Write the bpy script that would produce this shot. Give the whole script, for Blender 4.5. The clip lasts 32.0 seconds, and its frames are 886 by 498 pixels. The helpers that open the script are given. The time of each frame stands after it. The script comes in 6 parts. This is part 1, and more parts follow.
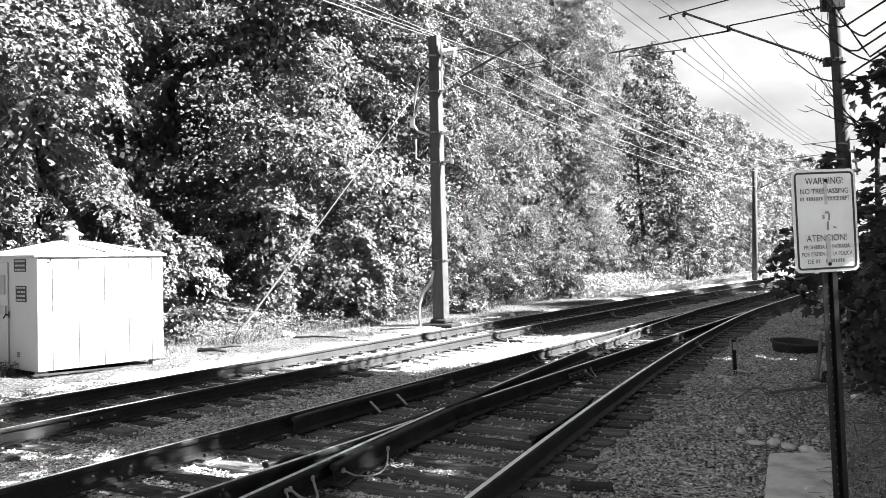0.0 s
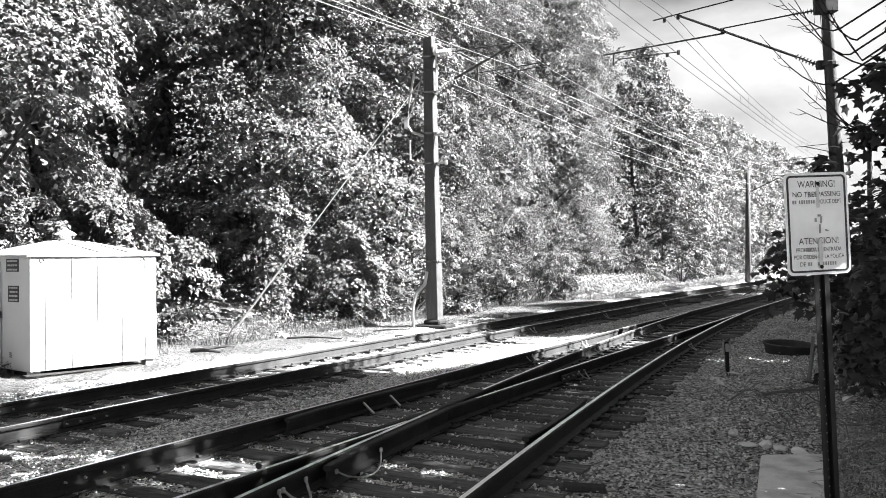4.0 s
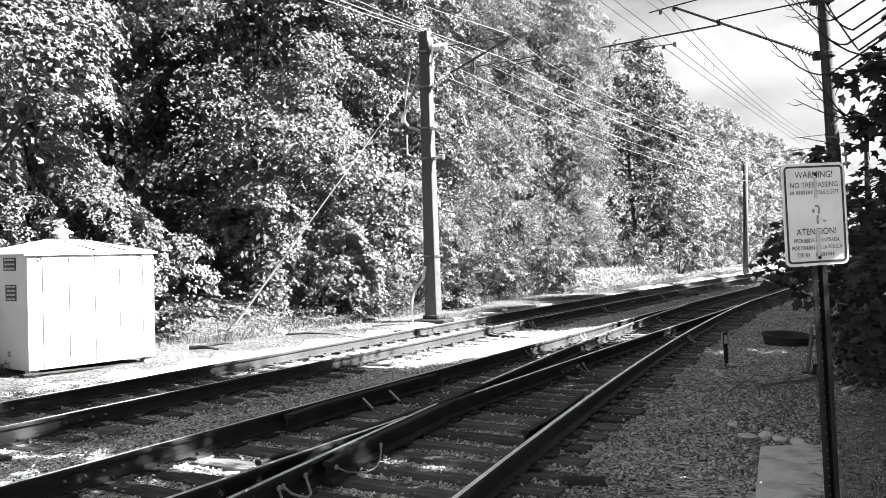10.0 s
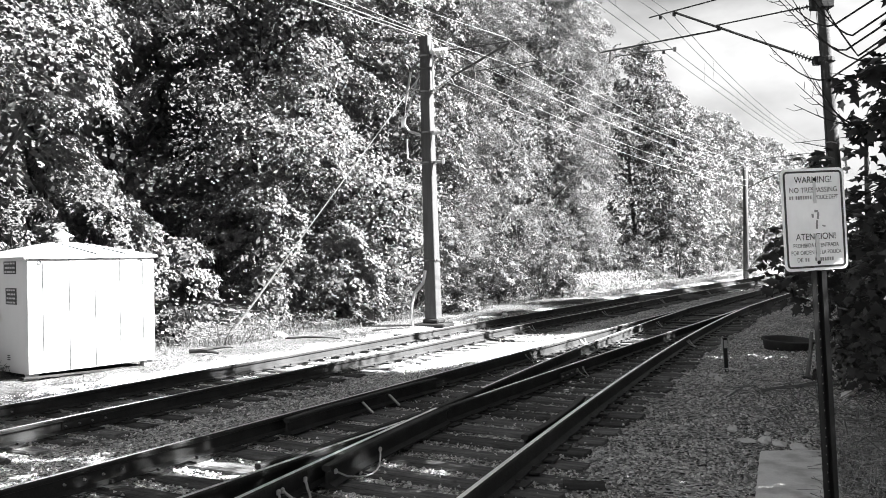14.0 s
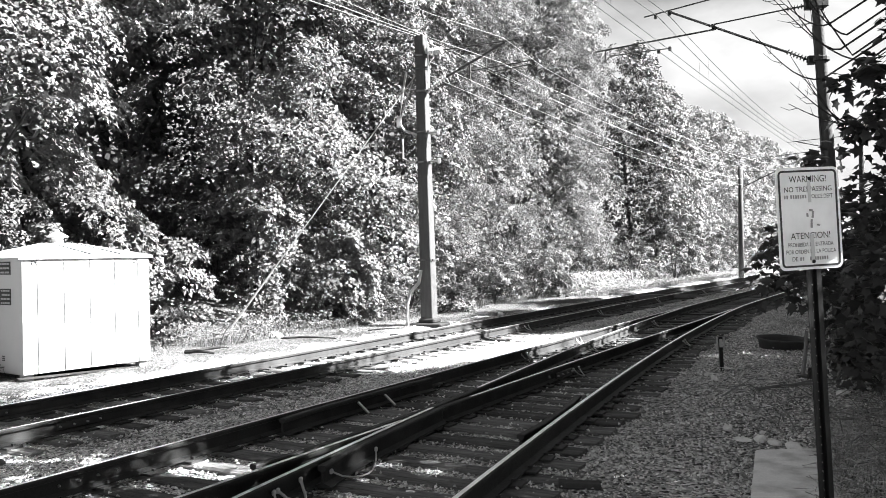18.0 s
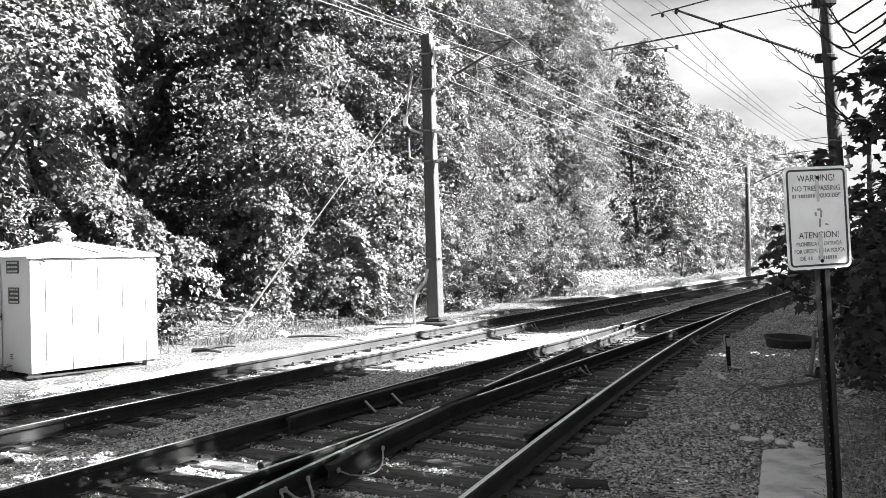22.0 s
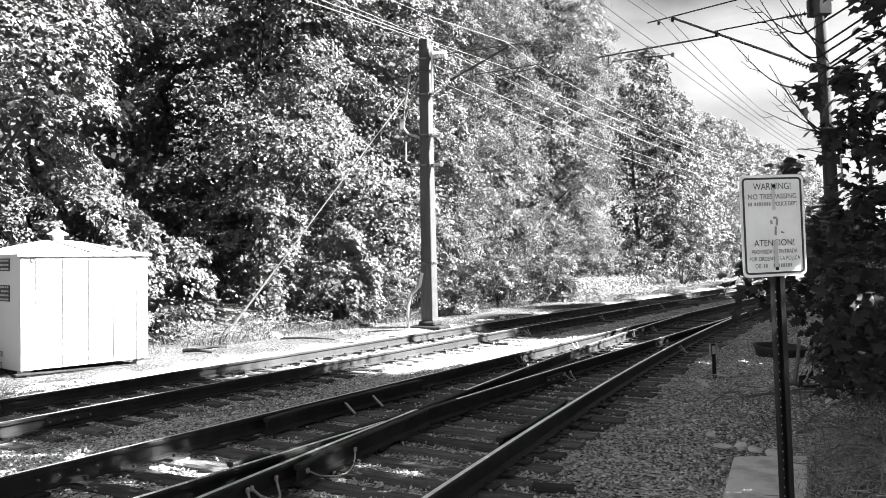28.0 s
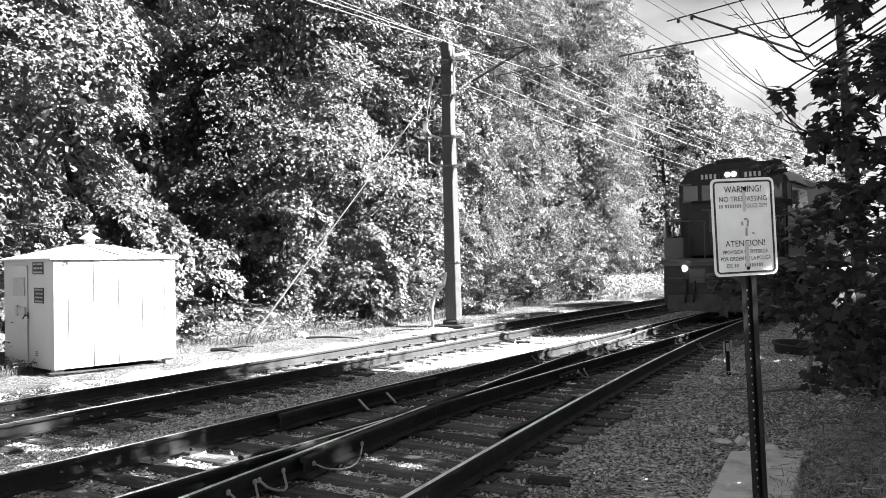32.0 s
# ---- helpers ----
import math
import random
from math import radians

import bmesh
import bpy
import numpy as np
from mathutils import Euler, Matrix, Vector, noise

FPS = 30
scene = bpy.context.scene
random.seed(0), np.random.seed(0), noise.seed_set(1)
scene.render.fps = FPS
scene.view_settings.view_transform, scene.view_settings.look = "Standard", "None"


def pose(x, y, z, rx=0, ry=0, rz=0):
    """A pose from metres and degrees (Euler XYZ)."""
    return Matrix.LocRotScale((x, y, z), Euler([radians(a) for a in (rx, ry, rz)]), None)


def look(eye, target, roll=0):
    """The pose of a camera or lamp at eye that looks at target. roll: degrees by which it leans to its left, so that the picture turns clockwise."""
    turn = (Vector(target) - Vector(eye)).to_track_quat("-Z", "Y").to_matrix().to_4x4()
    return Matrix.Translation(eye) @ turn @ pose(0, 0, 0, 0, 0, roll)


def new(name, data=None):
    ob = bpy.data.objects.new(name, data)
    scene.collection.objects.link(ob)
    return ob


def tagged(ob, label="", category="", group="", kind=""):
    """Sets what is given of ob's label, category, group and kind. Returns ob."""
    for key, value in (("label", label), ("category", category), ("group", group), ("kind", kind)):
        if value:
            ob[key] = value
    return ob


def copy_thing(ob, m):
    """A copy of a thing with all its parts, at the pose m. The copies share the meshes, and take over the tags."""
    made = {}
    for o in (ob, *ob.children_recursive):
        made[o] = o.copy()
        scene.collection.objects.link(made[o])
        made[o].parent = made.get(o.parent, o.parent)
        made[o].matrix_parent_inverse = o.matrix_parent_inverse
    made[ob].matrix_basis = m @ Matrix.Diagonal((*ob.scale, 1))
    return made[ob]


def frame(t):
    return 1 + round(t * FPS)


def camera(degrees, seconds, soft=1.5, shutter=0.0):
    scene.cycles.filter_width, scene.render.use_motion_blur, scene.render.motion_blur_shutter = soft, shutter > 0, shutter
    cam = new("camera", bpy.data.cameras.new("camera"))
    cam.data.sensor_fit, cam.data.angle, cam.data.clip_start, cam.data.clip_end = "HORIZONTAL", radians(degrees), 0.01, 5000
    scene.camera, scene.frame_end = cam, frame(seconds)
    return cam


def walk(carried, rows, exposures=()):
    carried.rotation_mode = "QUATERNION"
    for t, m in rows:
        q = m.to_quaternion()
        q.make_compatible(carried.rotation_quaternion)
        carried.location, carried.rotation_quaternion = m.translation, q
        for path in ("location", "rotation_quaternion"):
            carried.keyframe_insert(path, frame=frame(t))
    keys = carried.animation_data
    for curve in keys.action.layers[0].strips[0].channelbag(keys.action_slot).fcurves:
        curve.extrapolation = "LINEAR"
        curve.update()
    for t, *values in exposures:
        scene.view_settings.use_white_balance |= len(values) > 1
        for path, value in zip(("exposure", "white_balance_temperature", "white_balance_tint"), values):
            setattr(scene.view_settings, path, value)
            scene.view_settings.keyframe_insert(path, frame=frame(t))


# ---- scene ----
# The camera: held by hand beside the tracks; it sways, and steps aside in the last seconds.
PATH = [
    (0, (-0.003, 0.008, 1.693), (-0.026, 2.008, 1.711), -0.9),
    (0.5, (-0.006, 0.001, 1.695), (-0.026, 2.001, 1.715), -0.9),
    (1, (-0.003, 0.006, 1.692), (-0.021, 2.006, 1.714), -0.9),
    (1.5, (-0.002, 0.004, 1.695), (-0.018, 2.004, 1.719), -0.8),
    (2, (-0.003, 0.007, 1.694), (-0.016, 2.007, 1.72), -0.8),
    (2.5, (-0.004, 0.003, 1.695), (-0.015, 2.002, 1.723), -0.8),
    (3, (-0.002, 0.004, 1.693), (-0.012, 2.003, 1.721), -0.7),
    (3.5, (-0.003, 0.0, 1.697), (-0.012, 2.0, 1.722), -0.7),
    (5.5, (0.0, 0.002, 1.697), (-0.005, 2.002, 1.703), -0.8),
    (6, (0.0, 0.012, 1.696), (-0.004, 2.012, 1.699), -0.9),
    (6.5, (0.003, 0.008, 1.697), (0.001, 2.008, 1.697), -1.1),
    (7, (0.007, 0.011, 1.697), (0.004, 2.011, 1.694), -1.3),
    (7.5, (0.009, 0.014, 1.694), (0.005, 2.014, 1.69), -1.3),
    (8, (0.004, 0.013, 1.697), (0.0, 2.013, 1.691), -1.3),
    (8.5, (0.003, 0.012, 1.696), (-0.003, 2.012, 1.692), -1.2),
    (9, (0.002, 0.01, 1.696), (-0.005, 2.01, 1.694), -1.2),
    (9.5, (-0.002, 0.006, 1.694), (-0.007, 2.006, 1.697), -1.3),
    (10, (0.003, 0.014, 1.696), (-0.001, 2.014, 1.703), -1.3),
    (10.5, (0.001, 0.006, 1.699), (0.0, 2.006, 1.71), -1.4),
    (11, (-0.003, 0.0, 1.697), (-0.001, 2.0, 1.713), -1.3),
    (11.5, (0.004, 0.0, 1.697), (0.004, 2.0, 1.715), -1.3),
    (12, (0.002, 0.009, 1.696), (0.003, 2.009, 1.715), -1.2),
    (12.5, (0.008, 0.013, 1.698), (0.008, 2.013, 1.717), -1.2),
    (13, (0.003, 0.003, 1.698), (0.003, 2.003, 1.717), -1.2),
    (13.5, (0.003, 0.003, 1.698), (0.001, 2.003, 1.718), -1.2),
    (14, (0.004, 0.005, 1.697), (0.0, 2.005, 1.714), -1.2),
    (14.5, (0.009, 0.009, 1.697), (0.004, 2.009, 1.712), -1.2),
    (16.5, (0.011, 0.008, 1.7), (0.007, 2.008, 1.711), -1.3),
    (17, (0.006, 0.004, 1.697), (0.007, 2.004, 1.709), -1.3),
    (17.5, (0.009, 0.011, 1.697), (0.013, 2.011, 1.711), -1.3),
    (18, (0.008, 0.01, 1.697), (0.014, 2.01, 1.713), -1.3),
    (18.5, (0.007, 0.003, 1.698), (0.013, 2.003, 1.715), -1.3),
    (19, (0.012, 0.01, 1.701), (0.014, 2.01, 1.714), -1.4),
    (19.5, (0.008, 0.009, 1.696), (0.009, 2.009, 1.704), -1.4),
    (20, (0.006, 0.01, 1.698), (0.004, 2.01, 1.702), -1.4),
    (20.5, (0.007, 0.011, 1.697), (0.003, 2.011, 1.699), -1.4),
    (21, (0.0, 0.007, 1.698), (-0.005, 2.007, 1.704), -1.4),
    (21.5, (0.005, 0.008, 1.697), (-0.002, 2.008, 1.708), -1.4),
    (22, (0.002, 0.009, 1.702), (-0.007, 2.009, 1.715), -1.3),
    (22.5, (0.001, 0.009, 1.698), (-0.009, 2.009, 1.715), -1.2),
    (23, (-0.002, 0.007, 1.698), (-0.01, 2.007, 1.717), -1.2),
    (23.5, (-0.004, 0.001, 1.697), (-0.009, 2.001, 1.719), -1.2),
    (24, (-0.003, 0.0, 1.696), (-0.004, 2.0, 1.721), -1.3),
    (24.5, (0.008, 0.012, 1.7), (0.011, 2.011, 1.728), -1.4),
    (25, (0.009, 0.002, 1.704), (0.014, 2.002, 1.732), -1.6),
    (25.5, (0.001, 0.005, 1.699), (0.005, 2.005, 1.727), -1.6),
    (27.5, (0.19, -0.022, 1.687), (0.17, 1.977, 1.71), -0.6),
    (28, (0.283, -0.038, 1.688), (0.262, 1.961, 1.712), -0.5),
    (28.5, (0.38, -0.123, 1.698), (0.356, 1.877, 1.725), -0.6),
    (29, (0.404, -0.159, 1.703), (0.37, 1.84, 1.733), -0.8),
    (29.5, (0.38, -0.192, 1.709), (0.332, 1.807, 1.738), -0.9),
    (30, (0.439, -0.228, 1.7), (0.371, 1.771, 1.724), -0.8),
    (30.5, (0.5, -0.24, 1.694), (0.42, 1.758, 1.712), -0.6),
    (31, (0.566, -0.28, 1.705), (0.476, 1.717, 1.719), -0.5),
    (31.5, (0.588, -0.29, 1.725), (0.494, 1.708, 1.74), -0.6),
    (32, (0.604, -0.306, 1.708), (0.499, 1.691, 1.73), -1.0),
]
cam = camera(56.8, 32.0, soft=0.7)
walk(cam, [(t, look(eye, target, roll)) for t, eye, target, roll in PATH])

# ---- sky and sun ----
SUN_AZ, SUN_EL = radians(95), radians(42)      # from +y towards +x, and up
world = bpy.data.worlds.new("sky")
scene.world = world
world.use_nodes = True
nt = world.node_tree
bg = nt.nodes["Background"]
sky = nt.nodes.new("ShaderNodeTexSky")
sky.sky_type, sky.sun_disc = "NISHITA", False
sky.sun_elevation, sky.sun_rotation = SUN_EL, SUN_AZ
grey = nt.nodes.new("ShaderNodeSeparateColor")     # the red part alone, as film behind a red filter sees it
nt.links.new(sky.outputs[0], grey.inputs[0])
tc = nt.nodes.new("ShaderNodeTexCoord")
mp = nt.nodes.new("ShaderNodeMapping")
mp.inputs["Scale"].default_value = (1.6, 1.6, 4.0)
nt.links.new(tc.outputs["Generated"], mp.inputs[0])
cl = nt.nodes.new("ShaderNodeTexNoise")
cl.inputs["Scale"].default_value, cl.inputs["Detail"].default_value = 2.3, 7.0
nt.links.new(mp.outputs[0], cl.inputs["Vector"])
ramp = nt.nodes.new("ShaderNodeValToRGB")
ramp.color_ramp.elements[0].position, ramp.color_ramp.elements[1].position = 0.28, 0.54
nt.links.new(cl.outputs[0], ramp.inputs[0])
mix = nt.nodes.new("ShaderNodeMix")
mix.data_type = "FLOAT"
# cloud and haze lie low; the sky overhead is clear
sep = nt.nodes.new("ShaderNodeSeparateXYZ")
nt.links.new(tc.outputs["Generated"], sep.inputs[0])
low = nt.nodes.new("ShaderNodeMapRange")
low.interpolation_type = "SMOOTHSTEP"
low.inputs["From Min"].default_value, low.inputs["From Max"].default_value = 0.42, 0.88
low.inputs["To Min"].default_value, low.inputs["To Max"].default_value = 1.0, 0.0
nt.links.new(sep.outputs[2], low.inputs["Value"])
cover = nt.nodes.new("ShaderNodeMath")
cover.operation = "MULTIPLY"
nt.links.new(ramp.outputs[0], cover.inputs[0])
nt.links.new(low.outputs[0], cover.inputs[1])
nt.links.new(cover.outputs[0], mix.inputs[0])
nt.links.new(grey.outputs[0], mix.inputs[2])
mix.inputs[3].default_value = 5.4               # bright thin cloud
cl2 = nt.nodes.new("ShaderNodeTexNoise")
cl2.inputs["Scale"].default_value, cl2.inputs["Detail"].default_value = 5.0, 6.0
nt.links.new(mp.outputs[0], cl2.inputs["Vector"])
shade = nt.nodes.new("ShaderNodeMapRange")
shade.inputs["From Min"].default_value, shade.inputs["From Max"].default_value = 0.35, 0.62
shade.inputs["To Min"].default_value, shade.inputs["To Max"].default_value = 0.74, 1.0
nt.links.new(cl2.outputs[0], shade.inputs["Value"])
mul = nt.nodes.new("ShaderNodeMath")
mul.operation = "MULTIPLY"
nt.links.new(mix.outputs[0], mul.inputs[0])
nt.links.new(shade.outputs[0], mul.inputs[1])
nt.links.new(mul.outputs[0], bg.inputs[0])
bg.inputs[1].default_value = 0.0142

sun_data = bpy.data.lights.new("sun", "SUN")
sun_data.energy, sun_data.angle, sun_data.color = 5.0, radians(0.6), (1, 1, 1)
sun = new("sun", sun_data)
SUN_DIR = Vector((math.sin(SUN_AZ) * math.cos(SUN_EL), math.cos(SUN_AZ) * math.cos(SUN_EL), math.sin(SUN_EL)))
sun.matrix_world = look(SUN_DIR * 60, (0, 0, 0))
scene.view_settings.exposure = 3.8


# ---- materials: the film has no colour, so every surface is a grey of its real lightness ----
def material(name, value, rough=0.8, metal=0.0, vary=0.25, scale=6.0, fine=60.0, bump=0.3, rand=0.0, island=0.0, spec=0.18, dirt_dapple=0.0, dirt_dapple_scale=1.2, stretch=(1, 1, 1)):
    m = bpy.data.materials.new(name)
    m.use_nodes = True
    n, l = m.node_tree.nodes, m.node_tree.links
    b = n["Principled BSDF"]
    b.inputs["Roughness"].default_value, b.inputs["Metallic"].default_value = rough, metal
    b.inputs["Specular IOR Level"].default_value = spec
    co = n.new("ShaderNodeTexCoord")
    mpp = n.new("ShaderNodeMapping")
    mpp.inputs["Scale"].default_value = stretch
    l.new(co.outputs["Object"], mpp.inputs[0])
    t1 = n.new("ShaderNodeTexNoise")
    t1.inputs["Scale"].default_value, t1.inputs["Detail"].default_value = scale, 4
    t2 = n.new("ShaderNodeTexNoise")
    t2.inputs["Scale"].default_value, t2.inputs["Detail"].default_value = fine, 3
    l.new(mpp.outputs[0], t1.inputs["Vector"])
    l.new(mpp.outputs[0], t2.inputs["Vector"])

    def math_node(op, a, c):
        q = n.new("ShaderNodeMath")
        q.operation = op
        for i, v in enumerate((a, c)):
            if isinstance(v, (int, float)):
                q.inputs[i].default_value = v
            else:
                l.new(v, q.inputs[i])
        return q.outputs[0]

    total = math_node("ADD", math_node("MULTIPLY", math_node("SUBTRACT", t1.outputs[0], 0.5), 2.6 * vary), math_node("MULTIPLY", math_node("SUBTRACT", t2.outputs[0], 0.5), 1.6 * vary))
    total = math_node("ADD", total, 1.0)
    if rand:
        oi = n.new("ShaderNodeObjectInfo")
        total = math_node("MULTIPLY", total, math_node("ADD", math_node("MULTIPLY", oi.outputs["Random"], 2 * rand), 1 - rand))
    if island:
        ge = n.new("ShaderNodeNewGeometry")
        total = math_node("MULTIPLY", total, math_node("ADD", math_node("MULTIPLY", ge.outputs["Random Per Island"], 2 * island), 1 - island))
    if dirt_dapple:
        t3 = n.new("ShaderNodeTexNoise")
        t3.inputs["Scale"].default_value, t3.inputs["Detail"].default_value = dirt_dapple_scale, 6
        l.new(co.outputs["Object"], t3.inputs["Vector"])
        rr = n.new("ShaderNodeValToRGB")
        rr.color_ramp.elements[0].position, rr.color_ramp.elements[1].position = 0.42, 0.66
        l.new(t3.outputs[0], rr.inputs[0])
        total = math_node("MULTIPLY", total, math_node("SUBTRACT", 1.0, math_node("MULTIPLY", rr.outputs[0], dirt_dapple)))
    v = math_node("MAXIMUM", math_node("MULTIPLY", total, value), 0.004)
    cmb = n.new("ShaderNodeCombineColor")
    for i in range(3):
        l.new(v, cmb.inputs[i])
    l.new(cmb.outputs[0], b.inputs["Base Color"])
    if bump:
        bp = n.new("ShaderNodeBump")
        bp.inputs["Strength"].default_value, bp.inputs["Distance"].default_value = bump, 0.01
        l.new(math_node("ADD", t1.outputs[0], t2.outputs[0]), bp.inputs["Height"])
        l.new(bp.outputs[0], b.inputs["Normal"])
    return m


def leaf_material(name, value, through_light=0.05, rough=0.45, spec=0.22):
    """Leaves: a glossy upper skin that lets some light through."""
    m = material(name, value, rough=rough, vary=0.18, scale=0.6, fine=14, bump=0.0, island=0.22, spec=spec)
    n, l = m.node_tree.nodes, m.node_tree.links
    b = n["Principled BSDF"]
    tr = n.new("ShaderNodeBsdfTranslucent")
    tr.inputs[0].default_value = (value, value, value, 1)
    mx = n.new("ShaderNodeMixShader")
    mx.inputs[0].default_value = through_light
    l.new(b.outputs[0], mx.inputs[1])
    l.new(tr.outputs[0], mx.inputs[2])
    l.new(mx.outputs[0], n["Material Output"].inputs[0])
    return m


def glow(name, strength):
    m = bpy.data.materials.new(name)
    m.use_nodes = True
    b = m.node_tree.nodes["Principled BSDF"]
    b.inputs["Base Color"].default_value = (0.8, 0.8, 0.8, 1)
    b.inputs["Emission Color"].default_value = (1, 1, 1, 1)
    b.inputs["Emission Strength"].default_value = strength
    return m


M_GROUND = material("ground_earth", 0.08, rough=0.95, vary=0.8, scale=14, fine=75, bump=0.9, dirt_dapple=0.35, dirt_dapple_scale=0.5)


def stone_bed(m, scale, lo, hi):
    """Adds packed broken stone to a ground material: a lightness for each stone, and relief between them."""
    n, l = m.node_tree.nodes, m.node_tree.links
    b = n["Principled BSDF"]
    co = n.new("ShaderNodeTexCoord")
    cell = n.new("ShaderNodeTexVoronoi")
    cell.inputs["Scale"].default_value = scale
    l.new(co.outputs["Object"], cell.inputs["Vector"])
    value = n.new("ShaderNodeMapRange")
    value.inputs["To Min"].default_value, value.inputs["To Max"].default_value = lo, hi
    one = n.new("ShaderNodeSeparateColor")
    l.new(cell.outputs["Color"], one.inputs[0])
    l.new(one.outputs[0], value.inputs["Value"])
    mixed = n.new("ShaderNodeMix")
    mixed.data_type, mixed.blend_type = "RGBA", "MULTIPLY"
    mixed.inputs[0].default_value = 1.0
    l.new(b.inputs["Base Color"].links[0].from_socket, mixed.inputs[6])
    l.new(value.outputs[0], mixed.inputs[7])
    l.new(mixed.outputs[2], b.inputs["Base Color"])
    relief = n.new("ShaderNodeBump")
    relief.invert = True
    relief.inputs["Strength"].default_value, relief.inputs["Distance"].default_value = 1.0, 0.03
    l.new(cell.outputs["Distance"], relief.inputs["Height"])
    l.new(b.inputs["Normal"].links[0].from_socket, relief.inputs["Normal"])
    l.new(relief.outputs[0], b.inputs["Normal"])


stone_bed(M_GROUND, 42.0, 0.0, 2.4)
M_BED = material("ballast_bed", 0.38, rough=0.95, vary=0.5, scale=5, fine=75, bump=0.9, dirt_dapple=0.5, dirt_dapple_scale=0.8)
stone_bed(M_BED, 29.0, 0.03, 2.3)
M_STONE = material("ballast_stone", 0.5, rough=0.9, vary=0.3, scale=9, fine=60, bump=0.4, island=0.85)
M_TIE = material("sleeper_wood", 0.12, rough=0.9, vary=1.0, scale=3, fine=22, bump=0.8, rand=0.45, stretch=(0.5, 6, 6))
M_RAIL = material("rail_rust", 0.034, rough=0.65, metal=0.2, vary=0.4, scale=5, fine=70, bump=0.35, dirt_dapple=0.3)
M_HEAD = material("rail_polish", 0.95, rough=0.4, metal=1.0, vary=0.2, scale=3, fine=40, bump=0.05, stretch=(1, 1, 1))
M_IRON = material("dark_iron", 0.045, rough=0.6, metal=0.3, vary=0.35, scale=6, fine=60, bump=0.3)
M_WHITE = material("white_paint", 0.42, rough=0.5, vary=0.03, scale=1.5, fine=30, bump=0.04, dirt_dapple=0.06)
M_GALV = material("galvanised_steel", 0.35, rough=0.45, metal=0.7, vary=0.15, scale=8, fine=50, bump=0.08)
M_POLE = material("pole_wood", 0.05, rough=0.85, vary=0.3, scale=3, fine=40, bump=0.5, stretch=(6, 6, 0.5))
M_WIRE_BRIGHT = material("bright_wire", 0.3, rough=0.4, metal=0.8, vary=0.05, bump=0)
M_WIRE_DARK = material("dark_wire", 0.03, rough=0.5, metal=0.4, vary=0.1, bump=0)
M_PORCELAIN = material("glazed_porcelain", 0.5, rough=0.2, vary=0.05, bump=0)
M_BLACK = material("black_paint", 0.018, rough=0.45, vary=0.2, bump=0.05)
# the soft blotches put dappled sunlight on the slab into its colour
M_CONCRETE = material("concrete", 0.82, rough=0.9, vary=0.22, scale=4, fine=60, bump=0.4, dirt_dapple=0.45, dirt_dapple_scale=4)
M_BARK = material("bark", 0.03, rough=0.95, vary=0.4, scale=5, fine=30, bump=0.8, stretch=(4, 4, 0.7))
M_TWIG = material("dry_twig", 0.2, rough=0.9, vary=0.3, scale=5, fine=30, bump=0.3, island=0.4)
M_DEAD = material("dry_grass", 0.075, rough=0.9, vary=0.3, scale=3, fine=20, bump=0.0, island=0.45)
M_LITTER = material("fallen_leaves", 0.35, rough=0.8, vary=0.3, scale=5, fine=30, bump=0.0, island=0.7)
M_LEAF = leaf_material("maple_leaf", 0.069, 0.03)
# haze over the far trees is put into this paler leaf; weeds share it
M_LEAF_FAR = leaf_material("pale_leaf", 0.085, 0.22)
M_LEAF_FINE = leaf_material("locust_leaf", 0.053, 0.26)
M_LEAF_DARK = leaf_material("dark_cherry_leaf", 0.032, 0.08)
M_LEAF_NEAR = leaf_material("ash_leaf", 0.07)
# darkened maple leaf: the shade on the near boughs is put into its colour
M_LEAF_BOUGH = leaf_material("shaded_maple_leaf", 0.024)


# ---- mesh helpers ----
def part(name, bm, mat, parent=None, label="", smooth=False, m=None):
    """Links a bmesh as one mesh object under a thing or a part."""
    me = bpy.data.meshes.new(name)
    bm.to_mesh(me)
    bm.free()
    for x in (mat if isinstance(mat, (list, tuple)) else [mat]):
        me.materials.append(x)
    if smooth:
        for p in me.polygons:
            p.use_smooth = True
    ob = new(name, me)
    if parent:
        ob.parent = parent
    if m is not None:
        ob.matrix_basis = m
    if label:
        tagged(ob, label)
    return ob


def thing(name, m=None, label="", category="", group="", kind=""):
    ob = new(name)
    ob.empty_display_size = 0.1
    if m is not None:
        ob.matrix_basis = m
    return tagged(ob, label, category, group, kind)


def box(bm, sx, sy, sz, m=None, bevel=0.0, slot=0):
    """A box of that size, centred on m."""
    r = bmesh.ops.create_cube(bm, size=1.0)
    bmesh.ops.scale(bm, vec=(sx, sy, sz), verts=r["verts"])
    if bevel:
        es = list({e for v in r["verts"] for e in v.link_edges})
        rr = bmesh.ops.bevel(bm, geom=es, offset=bevel, segments=1, affect="EDGES", profile=0.5)
        vs = list({v for f in rr["faces"] for v in f.verts} | {v for v in r["verts"] if v.is_valid})
    else:
        vs = r["verts"]
    if m is not None:
        bmesh.ops.transform(bm, matrix=m, verts=vs)
    if slot:
        for f in {f for v in vs for f in v.link_faces}:
            f.material_index = slot
    return vs


def rod(bm, a, b, r0, r1=None, seg=8, caps=True, slot=0):
    """A round bar from a to b."""
    a, b = Vector(a), Vector(b)
    d = b - a
    r = bmesh.ops.create_cone(bm, cap_ends=caps, segments=seg, radius1=r0, radius2=r0 if r1 is None else r1, depth=d.length)
    bmesh.ops.transform(bm, matrix=Matrix.Translation((a + b) / 2) @ d.to_track_quat("Z", "Y").to_matrix().to_4x4(), verts=r["verts"])
    if slot:
        for f in {f for v in r["verts"] for f in v.link_faces}:
            f.material_index = slot
    return r["verts"]


